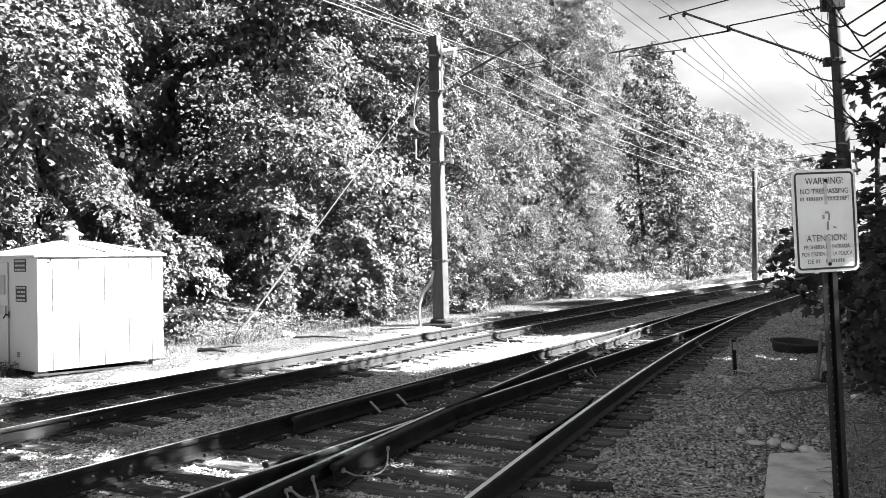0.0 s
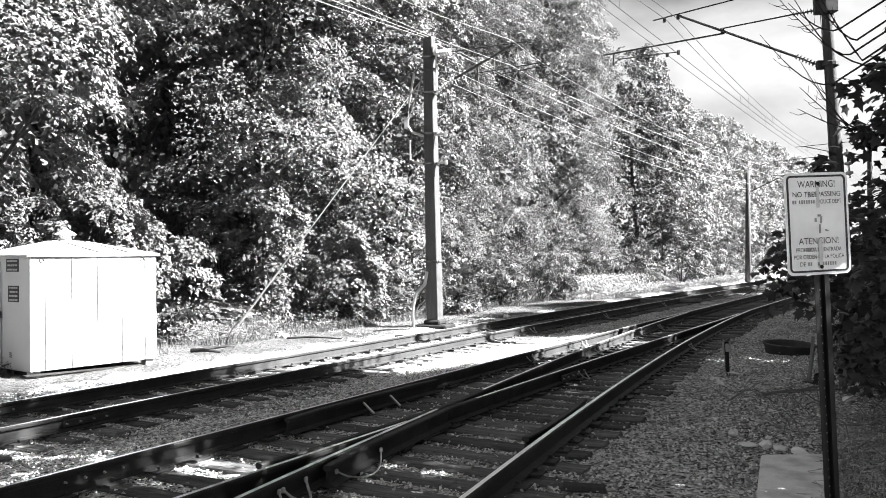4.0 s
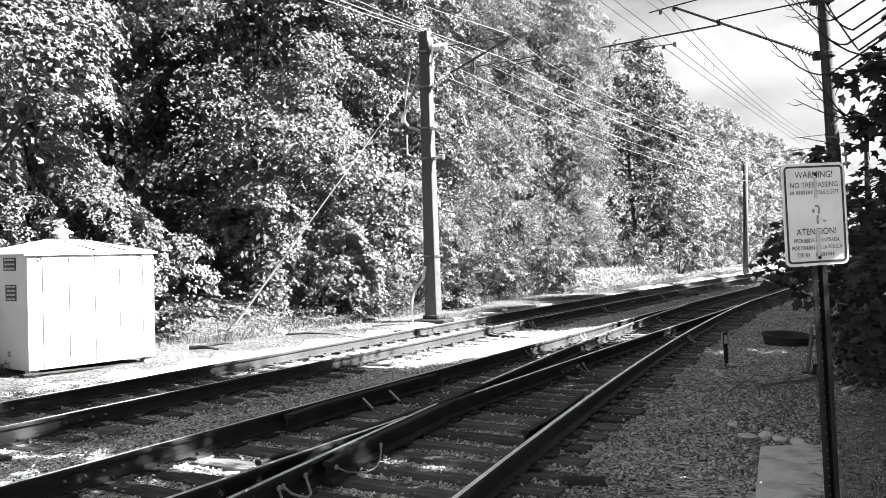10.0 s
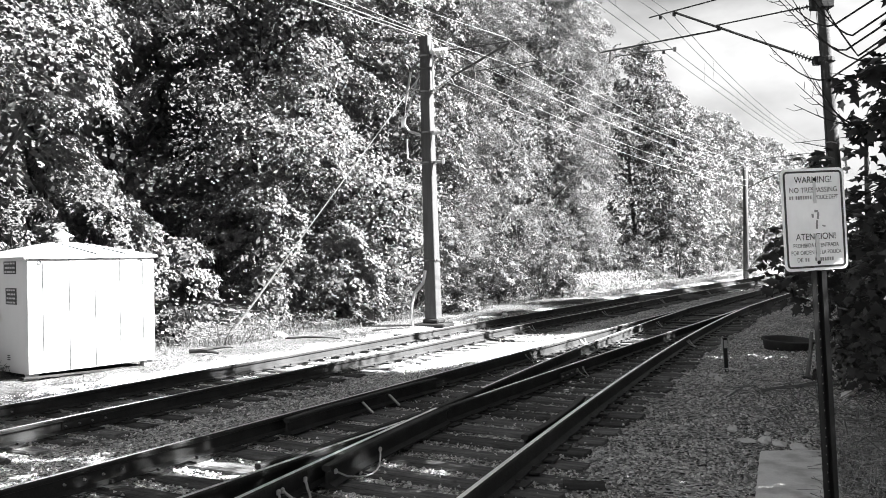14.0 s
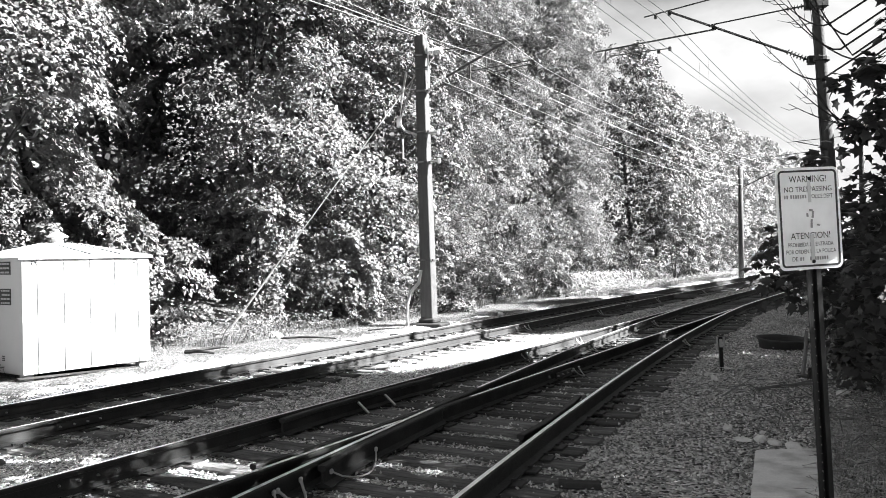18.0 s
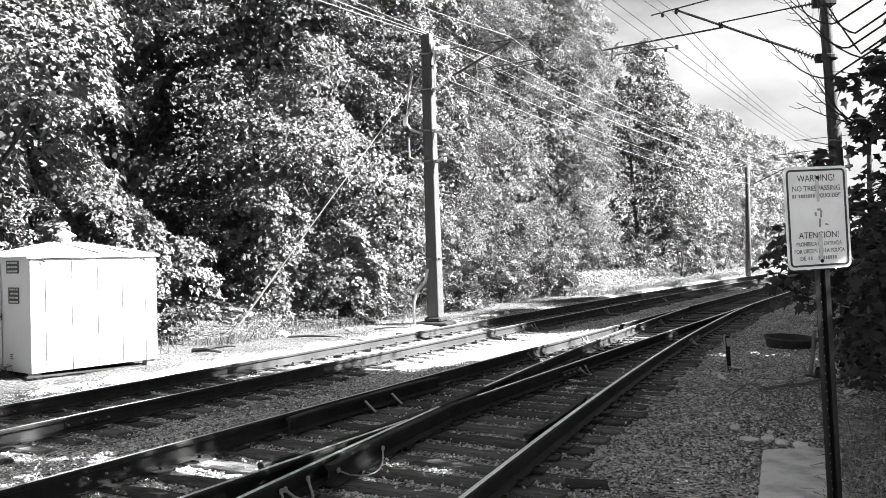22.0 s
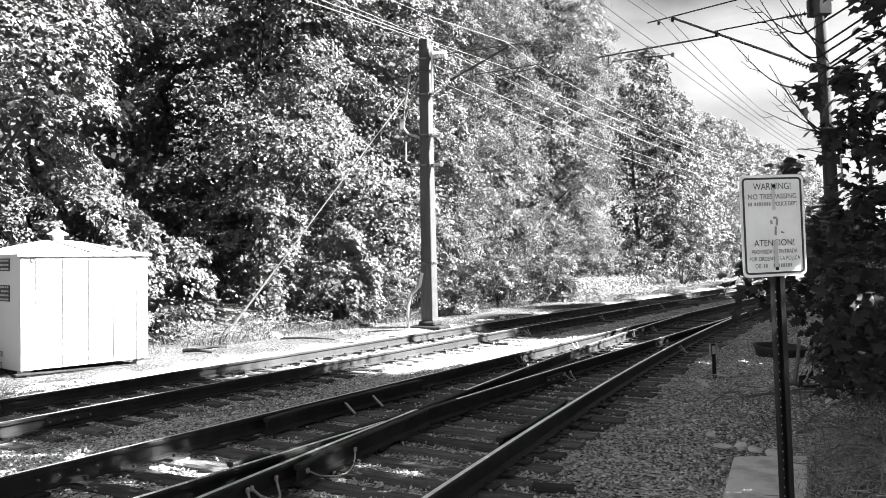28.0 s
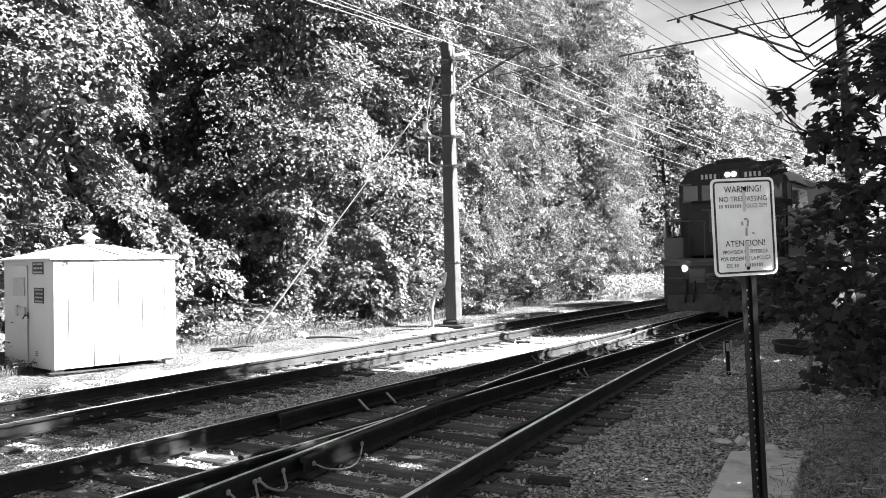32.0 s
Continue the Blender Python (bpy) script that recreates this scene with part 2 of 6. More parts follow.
def tube(bm, pts, r, seg=6):
    """A round wire through points."""
    pts = [Vector(p) for p in pts]
    rings = []
    for i, p in enumerate(pts):
        d = (pts[min(i + 1, len(pts) - 1)] - pts[max(i - 1, 0)]).normalized()
        u = d.cross(Vector((0, 0, 1)))
        u = u.normalized() if u.length > 1e-3 else Vector((1, 0, 0))
        w = d.cross(u)
        rad = r[i] if isinstance(r, (list, tuple)) else r
        rings.append([bm.verts.new(p + (u * math.cos(k * 2 * math.pi / seg) + w * math.sin(k * 2 * math.pi / seg)) * rad) for k in range(seg)])
    for a, b in zip(rings, rings[1:]):
        for k in range(seg):
            bm.faces.new((a[k], a[(k + 1) % seg], b[(k + 1) % seg], b[k]))
    bm.faces.new(rings[0][::-1])
    bm.faces.new(rings[-1])


def turned(bm, profile, seg=16, m=None):
    """A lathe shape from (radius, z) pairs."""
    vs, rings = [], []
    for r, z in profile:
        ring = [bm.verts.new((r * math.cos(k * 2 * math.pi / seg), r * math.sin(k * 2 * math.pi / seg), z)) for k in range(seg)]
        rings.append(ring)
        vs += ring
    for a, b in zip(rings, rings[1:]):
        for k in range(seg):
            bm.faces.new((a[k], a[(k + 1) % seg], b[(k + 1) % seg], b[k]))
    bm.faces.new(rings[0][::-1])
    bm.faces.new(rings[-1])
    if m is not None:
        bmesh.ops.transform(bm, matrix=m, verts=vs)
    return vs


def raw(name, verts, faces, mat, parent=None, label=""):
    """One mesh object from plain arrays of quads or triangles."""
    me = bpy.data.meshes.new(name)
    verts = np.asarray(verts, np.float32)
    faces = np.asarray(faces, np.int32)
    k = faces.shape[1]
    me.vertices.add(len(verts))
    me.vertices.foreach_set("co", verts.ravel())
    me.loops.add(faces.size)
    me.loops.foreach_set("vertex_index", faces.ravel())
    me.polygons.add(len(faces))
    me.polygons.foreach_set("loop_start", np.arange(0, faces.size, k, dtype=np.int32))
    me.polygons.foreach_set("loop_total", np.full(len(faces), k, np.int32))
    me.update(calc_edges=True)
    for x in (mat if isinstance(mat, (list, tuple)) else [mat]):
        me.materials.append(x)
    ob = new(name, me)
    if parent:
        ob.parent = parent
    if label:
        tagged(ob, label)
    return ob


# ---- the plan: centre lines of the tracks, x for a given y; z = 0 is the rail top of the near tracks ----
END_Y = 46.0


def c_main(y):
    if y > END_Y:
        return c_main(END_Y) + (y - END_Y) * (0.00114 * END_Y + 0.568)
    return 0.00057 * y * y + 0.568 * y - 6.12


def c_turn(y):
    e = max(0.0, 25.0 - y)
    return c_main(y) + 0.0491 * e + 0.00308 * e * e


def c_far(y):
    if y > END_Y:
        return c_far(END_Y) + (y - END_Y) * (0.0025 * END_Y + 0.5285)
    return 0.00125 * y * y + 0.5285 * y - 10.55


Z_FAR = -0.10


def heading(c, y):
    """Unit vectors along a track, away from the camera, and to its right."""
    d = Vector((c(y + 0.05) - c(y - 0.05), 0.1, 0)).normalized()
    return d, Vector((d.y, -d.x, 0))


def track_point(c, y, off=0.0, z=0.0):
    d, r = heading(c, y)
    return Vector((c(y), y, z)) + r * off

# ---- ground ----
def lateral(x, y):
    """How far a place lies to the right of the main track's centre line."""
    return (x - c_main(y)) / 1.16


def smooth(a, b, v):
    v = min(1.0, max(0.0, (v - a) / (b - a)))
    return v * v * (3 - 2 * v)


def down(a, b, v):
    return smooth(-a, -b, -v)


def ground_z(x, y):
    if y > 70 or y < -25:
        return -0.25
    u = lateral(x, y)
    z = -0.237 - 0.098 * down(-1.6, -2.6, u) if u < 0 else -0.237
    z += 0.10 * down(-5.6, -7.0, u) + 1.2 * down(-9.5, -20.0, u)
    z += 0.25 * smooth(5.0, 7.5, u) + 0.6 * smooth(7.0, 14.0, u)
    return z


def spread(fine_a, fine_b, step, far_a, far_b, grow):
    v = list(np.arange(fine_a, fine_b + 1e-6, step))
    s, x = step, fine_b
    while x < far_b:
        s *= grow
        x += s
        v.append(x)
    s, x, low = step, fine_a, []
    while x > far_a:
        s *= grow
        x -= s
        low.append(x)
    return low[::-1] + v


def make_ground():
    xs, ys = spread(-12, 16, 0.2, -1500, 1500, 1.22), spread(3.5, 34, 0.2, -1500, 1500, 1.22)
    verts = []
    for y in ys:
        for x in xs:
            z = ground_z(x, y)
            if -14 < x < 20 and 0 < y < 45:
                z += 0.035 * noise.noise((x * 1.3, y * 1.3, 0)) + 0.014 * noise.noise((x * 5, y * 5, 3)) - 0.01
            verts.append((x, y, z))
    nx = len(xs)
    i = np.arange(len(ys) - 1)[:, None] * nx + np.arange(nx - 1)[None, :]
    i = i.ravel()
    ob = raw("ground", verts, np.stack([i, i + 1, i + nx + 1, i + nx], 1), [M_GROUND, M_BED])
    for p in ob.data.polygons:
        p.use_smooth = True
        x, y, _ = p.center
        if -6.6 + 0.5 * noise.noise((x, y, 9)) < lateral(x, y) < 5.2 + 0.8 * noise.noise((x, y, 4)) and -20 < y < 80:
            p.material_index = 1
    return tagged(ob, "earth and crushed stone ground along the railway", "ground", kind="structure")


make_ground()

rng = np.random.default_rng(7)
CHIP = np.array([(1, 0.75, -0.3), (-1, 0.75, -0.3), (-1, -0.75, -0.3), (1, -0.75, -0.3), (0.45, 0, 0.75), (-0.45, 0, 0.75)], float)
CHIP_F = np.array([(0, 1, 5), (0, 5, 4), (2, 3, 4), (2, 4, 5), (1, 2, 5), (3, 0, 4)])


def stones(name, places, size, mat, label, category):
    """Angular stones, each its own small broken lump, in one mesh."""
    n = len(places)
    v = CHIP[None] * rng.uniform(0.6, 1.3, (n, 6, 1)) * size[:, None, None]
    v[:, :, 2] *= rng.uniform(0.5, 1.2, (n, 1))
    v += rng.normal(0, 0.2, v.shape) * size[:, None, None]
    for i, j, lim in ((0, 1, 3.14), (1, 2, 0.5), (0, 2, 0.5)):
        a = rng.uniform(-lim, lim, n)
        x, y = v[:, :, i].copy(), v[:, :, j].copy()
        v[:, :, i] = x * np.cos(a)[:, None] - y * np.sin(a)[:, None]
        v[:, :, j] = x * np.sin(a)[:, None] + y * np.cos(a)[:, None]
    v += np.asarray(places)[:, None, :]
    f = CHIP_F[None] + 6 * np.arange(n)[:, None, None]
    ob = raw(name, v.reshape(-1, 3), f.reshape(-1, 3), mat)
    return tagged(ob, label, category, kind="stuff")


def scatter(n, y0, y1, u0, u1, power=1.6):
    """Places on the ground along the main track, denser near the camera."""
    y = y0 + (y1 - y0) * rng.uniform(0, 1, n) ** power
    u = rng.uniform(u0, u1, n)
    return [(c_main(b) + a * 1.16, b, ground_z(c_main(b) + a * 1.16, b)) for a, b in zip(u, y)]


p = scatter(62000, 4.2, 26, -6.5, 1.5, 1.7) + scatter(68000, 4.2, 20, 1.2, 6.6, 1.9) + scatter(9000, 20, 44, 1.2, 5.0, 1.2) + scatter(5000, 26, 46, -6.0, 1.5, 1.2)
p += [(x, y, z + 0.05) for x, y, z in scatter(3000, 4.4, 24, -6.0, 3.4, 1.5)]
stones("ballast", p, rng.uniform(0.006, 0.018, len(p)), M_STONE, "grey angular crushed-stone ballast around the tracks", "ballast")


# ---- tracks ----
RAIL_H = 0.18
PROFILE = [(-0.076, 0.0), (0.076, 0.0), (0.076, 0.012), (0.016, 0.034), (0.010, 0.130), (0.036, 0.140), (0.038, 0.168), (0.030, 0.179), (0.020, 0.180),
           (-0.022, 0.180), (-0.030, 0.179), (-0.038, 0.168), (-0.036, 0.140), (-0.010, 0.130), (-0.016, 0.034), (-0.076, 0.012)]


def rail_mesh(name, line, parent, label="", mats=None, profile=None):
    """A rail swept along a list of points on its running surface; the top of the head is polished."""
    prof = profile or PROFILE
    bm = bmesh.new()
    rings = []
    for i, p in enumerate(line):
        d = (line[min(i + 1, len(line) - 1)] - line[max(i - 1, 0)]).normalized()
        r = Vector((d.y, -d.x, 0)).normalized()
        rings.append([bm.verts.new(p + r * a + Vector((0, 0, b - RAIL_H))) for a, b in prof])
    k = len(prof)
    for a, b in zip(rings, rings[1:]):
        for j in range(k):
            f = bm.faces.new((a[j], b[j], b[(j + 1) % k], a[(j + 1) % k]))
            if j == 8:
                f.material_index = 1
    bm.faces.new(rings[0])
    bm.faces.new(rings[-1][::-1])
    bmesh.ops.recalc_face_normals(bm, faces=bm.faces)
    return part(name, bm, mats or [M_RAIL, M_HEAD], parent, label)


def steps(a, b, step):
    n = max(2, int(abs(b - a) / step) + 1)
    return [a + (b - a) * i / (n - 1) for i in range(n)]


def tie_mesh(length, seed, wide=0.225, high=0.17):
    """A weathered timber with split, uneven edges, lying along x."""
    r = random.Random(seed)
    bm = bmesh.new()
    n = 7
    rings = []
    for i in range(n):
        x = -length / 2 + length * i / (n - 1)
        w, h = wide / 2 + r.uniform(-0.008, 0.008), r.uniform(-0.006, 0.004)
        e = 0.02
        rings.append([bm.verts.new((x + r.uniform(-0.01, 0.01), a, b)) for a, b in ((-w, -high), (w, -high), (w, h - e), (w - e, h), (-w + e, h + r.uniform(-0.005, 0.003)), (-w, h - e))])
    for a, b in zip(rings, rings[1:]):
        for j in range(6):
            bm.faces.new((a[j], b[j], b[(j + 1) % 6], a[(j + 1) % 6]))
    bm.faces.new(rings[0])
    bm.faces.new(rings[-1][::-1])
    bmesh.ops.recalc_face_normals(bm, faces=bm.faces)
    me = bpy.data.meshes.new("sleeper")
    bm.to_mesh(me)
    bm.free()
    me.materials.append(M_TIE)
    return me


TIES = [tie_mesh(2.6, i) for i in range(4)]
HALF = 0.7175 + 0.036


def fastenings(parent, c, ys, offs, ztop):
    """Tie plates and spikes under the rails, each a small lump, in one mesh of its track."""
    bm = bmesh.new()
    r = random.Random(3)
    for y in ys:
        d, rt = heading(c, y)
        turn = Matrix.Rotation(math.atan2(-d.x, d.y), 4, "Z")
        for o in offs:
            p = track_point(c, y, o(y) if callable(o) else o, ztop)
            box(bm, 0.34, 0.19, 0.02, Matrix.Translation(p + Vector((0, 0, 0.010))) @ turn)
            for s in (-1, 1):
                q = p + rt * (s * 0.088) + d * r.uniform(-0.06, 0.06)
                box(bm, 0.04, 0.022, 0.024, Matrix.Translation(q + Vector((0, 0, 0.032 + r.uniform(-0.006, 0.014)))) @ turn)
    ob = part("plate_and_spike_set", bm, M_IRON, parent, "rusty tie plates with spikes")
    tagged(ob, kind="stuff")
    return ob


def lay_ties(parent, c, ys, ztop, meshes, off=None, jitter=0.03, seed=1):
    r = random.Random(seed)
    for i, y in enumerate(ys):
        d, rt = heading(c, y)
        p = track_point(c, y, (off(y) if off else 0) + r.uniform(-0.05, 0.05), ztop + r.uniform(-0.012, 0.004))
        ob = new("sleeper", meshes(y) if callable(meshes) else meshes[r.randrange(len(meshes))])
        ob.parent = parent
        ob.matrix_basis = Matrix.Translation(p) @ Matrix.Rotation(math.atan2(rt.y, rt.x) + r.uniform(-jitter, jitter), 4, "Z")


def tie_rows(y0, y1, spacing):
    out, y = [], y0
    while y < y1:
        out.append(y)
        y += spacing * 0.866
    return out


far_track = thing("railway_track", label="straight railway track of rusty rails on weathered wooden ties", category="railway track")
for s in (-1, 1):
    rail_mesh("rail", [track_point(c_far, y, s * HALF, Z_FAR) for y in steps(-16, 1.4, 0.6) + steps(2, 46, 0.6) + steps(48, 260, 4)], far_track)
ys = tie_rows(5.5, 60, 0.5)
lay_ties(far_track, c_far, ys, Z_FAR - RAIL_H - 0.02, TIES, seed=2)
lay_ties(far_track, c_far, tie_rows(-15.7, 5.2, 0.5), Z_FAR - RAIL_H - 0.02, TIES, seed=21)
fastenings(far_track, c_far, [y for y in ys if y < 40], (-HALF, HALF), Z_FAR - RAIL_H - 0.02)

turnout = thing("railway_turnout", label="turnout where two railway tracks join on long wooden ties", category="railway track")


def gap(y):
    """Distance between the two centre lines of the turnout."""
    return (c_turn(y) - c_main(y)) / 1.14


def main_left(y):
    return -HALF + 0.035 * down(22.0, 13.0, y)


def main_right(y):
    return HALF - 0.065 * down(22.0, 13.0, y)


# stock rails
rail_mesh("stock_rail", [track_point(c_main, y, main_left(y), 0) for y in steps(-16, 0.4, 0.6) + steps(1, 46, 0.6) + steps(48, 260, 4)], turnout)
rail_mesh("stock_rail", [track_point(c_turn, y, HALF, 0) for y in steps(-16, 0.5, 0.6) + steps(1, 24.9, 0.5)] + [track_point(c_main, y, HALF, 0) for y in steps(25.4, 46, 0.6) + steps(48, 260, 4)], turnout)
# closure rails run from the switch blades through the frog
WORN = [M_RAIL, M_RAIL]
rail_mesh("closure_rail", [track_point(c_main, y, main_right(y), 0) for y in steps(10.2, 23.6, 0.5)], turnout)
rail_mesh("closure_rail", [track_point(c_turn, y, -HALF, 0) for y in steps(10.2, 23.6, 0.5)], turnout)
rail_mesh("running_rail", [track_point(c_main, y, main_right(y), -0.004) for y in steps(-16, 0.5, 0.6) + steps(1, 8.9, 0.4)], turnout)
rail_mesh("running_rail", [track_point(c_turn, y, -HALF, 0) for y in steps(-16, 0.5, 0.6) + steps(1, 8.9, 0.4)], turnout)
ys2 = tie_rows(2.5, 60, 0.48)
LONG = {}


def turnout_tie(y):
    k = round(gap(y) * 4) if y < 25 else 0
    k = min(k, 8)
    if k not in LONG:
        LONG[k] = tie_mesh(2.6 + k / 4, 40 + k)
    return LONG[k]


lay_ties(turnout, c_main, ys2, -RAIL_H - 0.02, turnout_tie, off=lambda y: gap(y) / 2 if y < 25 else 0, jitter=0.02, seed=5)
LAST_LONG = tie_mesh(5.2, 60)
lay_ties(turnout, c_main, tie_rows(0.1, 2.2, 0.48), -RAIL_H - 0.02, [LAST_LONG], off=lambda y: gap(y) / 2, jitter=0.02, seed=22)
for c, seed in ((c_main, 23), (c_turn, 24)):
    lay_ties(turnout, c, tie_rows(-15.7, -0.2, 0.5), -RAIL_H - 0.02, TIES, seed=seed)
near = [y for y in ys2 if y < 34]
fastenings(turnout, c_main, near, (main_left, main_right), -RAIL_H - 0.02)
fastenings(turnout, c_turn, [y for y in near if y < 23.5], (-HALF, HALF), -RAIL_H - 0.02)

# ---- trees ----
def leaves(centres, normals, size, droop=0.5, aspect=0.62):
    """Leaves as bent four-cornered blades at the given places."""
    n = len(centres)
    nn = normals / np.linalg.norm(normals, axis=1, keepdims=True)
    d = rng.normal(0, 1, (n, 3))
    d[:, 2] -= droop
    d -= nn * (d * nn).sum(1, keepdims=True)
    d /= np.linalg.norm(d, axis=1, keepdims=True) + 1e-9
    w = np.cross(nn, d)
    s = size[:, None]
    mid = centres + d * s * 0.08
    v = np.empty((n, 4, 3))
    v[:, 0] = centres - d * s * 0.5
    v[:, 1] = mid + w * s * aspect * 0.5 - nn * s * 0.10
    v[:, 2] = centres + d * s * 0.5 - nn * s * 0.14
    v[:, 3] = mid - w * s * aspect * 0.5 - nn * s * 0.10
    f = np.arange(4 * n).reshape(n, 4)
    return v.reshape(-1, 3), f


def clump_leaves(clumps, per, leaf, flat=0.55, up=0.6):
    """Flat sprays of leaves, one above another, on the outer, upper side of clumps: rows of x, y, z, radius."""
    k = len(clumps)
    each = 36
    count = max(1, per // each)
    c = np.repeat(clumps[:, :3], count, 0)
    r = np.repeat(clumps[:, 3], count)
    d = rng.normal(0, 1, (k * count, 3))
    d[:, 2] = np.abs(d[:, 2]) - 0.35
    d /= np.linalg.norm(d, axis=1, keepdims=True)
    mid = c + d * (r * rng.uniform(0.6, 1.08, k * count))[:, None] * np.array([1, 1, flat])
    nrm = d * np.array([0.8, 0.8, 0.8]) + np.array([0, 0, up]) + rng.normal(0, 0.22, d.shape)
    nrm /= np.linalg.norm(nrm, axis=1, keepdims=True)
    side = np.cross(nrm, rng.normal(0, 1, nrm.shape))
    side /= np.linalg.norm(side, axis=1, keepdims=True)
    other = np.cross(nrm, side)
    size = leaf * rng.uniform(1.9, 3.3, k * count)
    mid, nrm, side, other, size = (np.repeat(q, each, 0) for q in (mid, nrm, side, other, size))
    n = len(mid)
    a, q = rng.uniform(0, 6.283, n), np.sqrt(rng.uniform(0, 1, n))
    x, y = np.cos(a) * q * size, np.sin(a) * q * size * 0.75
    p = mid + side * x[:, None] + other * y[:, None] - nrm * (0.25 * q * q * size + rng.normal(0, 0.12, n) * leaf)[:, None]
    turn = nrm + rng.normal(0, 0.27, p.shape) + (side * x[:, None] + other * y[:, None]) * (0.35 / size)[:, None]
    return leaves(p, turn, leaf * rng.uniform(0.6, 1.35, n))


def crown_clumps(height, radius, low, count, seed, fat=(0.55, 1.25)):
    """Clump centres over the whole outside of a crown and some within."""
    r = np.random.default_rng(seed)
    t = r.uniform(0, 1, count) ** 0.85
    z = low + (height - low) * t
    env = radius * np.sqrt(np.clip(1 - ((t - 0.42) / 0.62) ** 2, 0.05, 1))
    a = r.uniform(0, 6.283, count)
    q = np.where(r.uniform(0, 1, count) < 0.75, r.uniform(0.8, 1.08, count), r.uniform(0.3, 0.8, count))
    lump = 1 + 0.22 * np.sin(3 * a + seed) * np.sin(2.3 * t * 6 + seed * 1.7)
    return np.stack([np.cos(a) * env * q * lump, np.sin(a) * env * q * lump, z, r.uniform(*fat, count)], 1)


BLADE = np.array([(0, -0.12), (0.5, 0.08), (0.19, 0.32), (0, 0.88), (-0.19, 0.32), (-0.5, 0.08)])
BLADE_F = np.array([(0, 1, 2), (0, 2, 3), (0, 3, 4), (0, 4, 5)])


def sprays(tips, count, per, leaf, seed, lobed=True, lie=0.5, loose=0.3):
    """Layered sprays of leaves at bough tips, which lean to the open, sunny side: rows of x, y, z, radius, outward x, outward y."""
    g = np.random.default_rng(seed)

    def unit(v):
        return v / (np.linalg.norm(v, axis=1, keepdims=True) + 1e-9)

    t = np.repeat(np.asarray(tips, float), count, 0)
    n = len(t)
    r = t[:, 3:4]
    out = unit(np.stack([t[:, 4], t[:, 5], np.zeros(n)], 1))
    tan = np.stack([-out[:, 1], out[:, 0], np.zeros(n)], 1)
    up = np.array([0, 0, 1.0])
    k = g.uniform(-1, 1, (n, 1))                       # height within the bough: lower sprays reach further out
    mid = t[:, :3] + tan * r * g.uniform(-0.95, 0.95, (n, 1)) + out * r * (g.uniform(-0.35, 0.3, (n, 1)) - 0.3 * k) + up * r * 0.62 * k
    nrm = unit(up * 0.62 + out * lie + g.normal(0, 0.17, (n, 3)))
    fall = unit(out - nrm * (out * nrm).sum(1, keepdims=True))
    side = np.cross(nrm, fall)
    big = r * g.uniform(0.38, 0.72, (n, 1))
    mid, nrm, fall, side, big = (np.repeat(q, per, 0) for q in (mid, nrm, fall, side, big))
    m = len(mid)
    a, q = g.uniform(0, 6.283, (m, 1)), np.sqrt(g.uniform(0, 1, (m, 1)))
    u, w = np.cos(a) * q, np.sin(a) * q
    p = mid + (side * u + fall * w * 0.8) * big - nrm * (0.3 * q * q * big) + nrm * g.normal(0, 0.16, (m, 1)) * leaf
    nn = unit(nrm + (side * u + fall * w) * 0.3 + g.normal(0, loose, (m, 3)))
    d = fall * (0.8 + 0.6 * w) + side * u + g.normal(0, 0.45, (m, 3))
    d = unit(d - nn * (d * nn).sum(1, keepdims=True))
    x = np.cross(nn, d)
    s = leaf * g.uniform(0.6, 1.3, (m, 1))
    if lobed:
        v = np.stack([p + x * s * bx + d * s * by - nn * s * (0.3 * bx * bx + 0.14 * by * by) for bx, by in BLADE], 1)
        f = BLADE_F[None] + 6 * np.arange(m)[:, None, None]
        return v.reshape(-1, 3), f.reshape(-1, 3)
    v = np.stack([p - d * s * 0.5, p + x * s * 0.32 - nn * s * 0.06, p + d * s * 0.55 - nn * s * 0.1, p - x * s * 0.32 - nn * s * 0.06], 1)
    return v.reshape(-1, 3), np.arange(4 * m).reshape(m, 4)


def edge_boughs(height, radius, low, count, seed, fat, cone=0.0, gaps=0.0):
    """Bough tips of a tree at the edge of a wood; its open side is +x."""
    g = np.random.default_rng(seed)
    rows = []
    while len(rows) < count:
        t = g.uniform(0, 1) ** 0.9
        a = g.normal(0, 1.05)
        if abs(a) > 2.6:
            continue
        if noise.noise((math.cos(a) * 1.6 + seed, math.sin(a) * 1.6, t * height * 0.24 + seed)) < gaps - 0.42:
            continue
        env = math.sqrt(max(0.05, 1 - ((t - 0.42) / 0.62) ** 2)) * (1 - cone) + cone * (1.08 - t)
        q = radius * env * (1 + 0.2 * noise.noise((a * 1.3, t * 5, seed))) * g.uniform(0.72, 1.03)
        z = low + (height - low) * t
        rows.append((math.cos(a) * q, math.sin(a) * q, z, g.uniform(*fat), math.cos(a), math.sin(a)))
    return rows


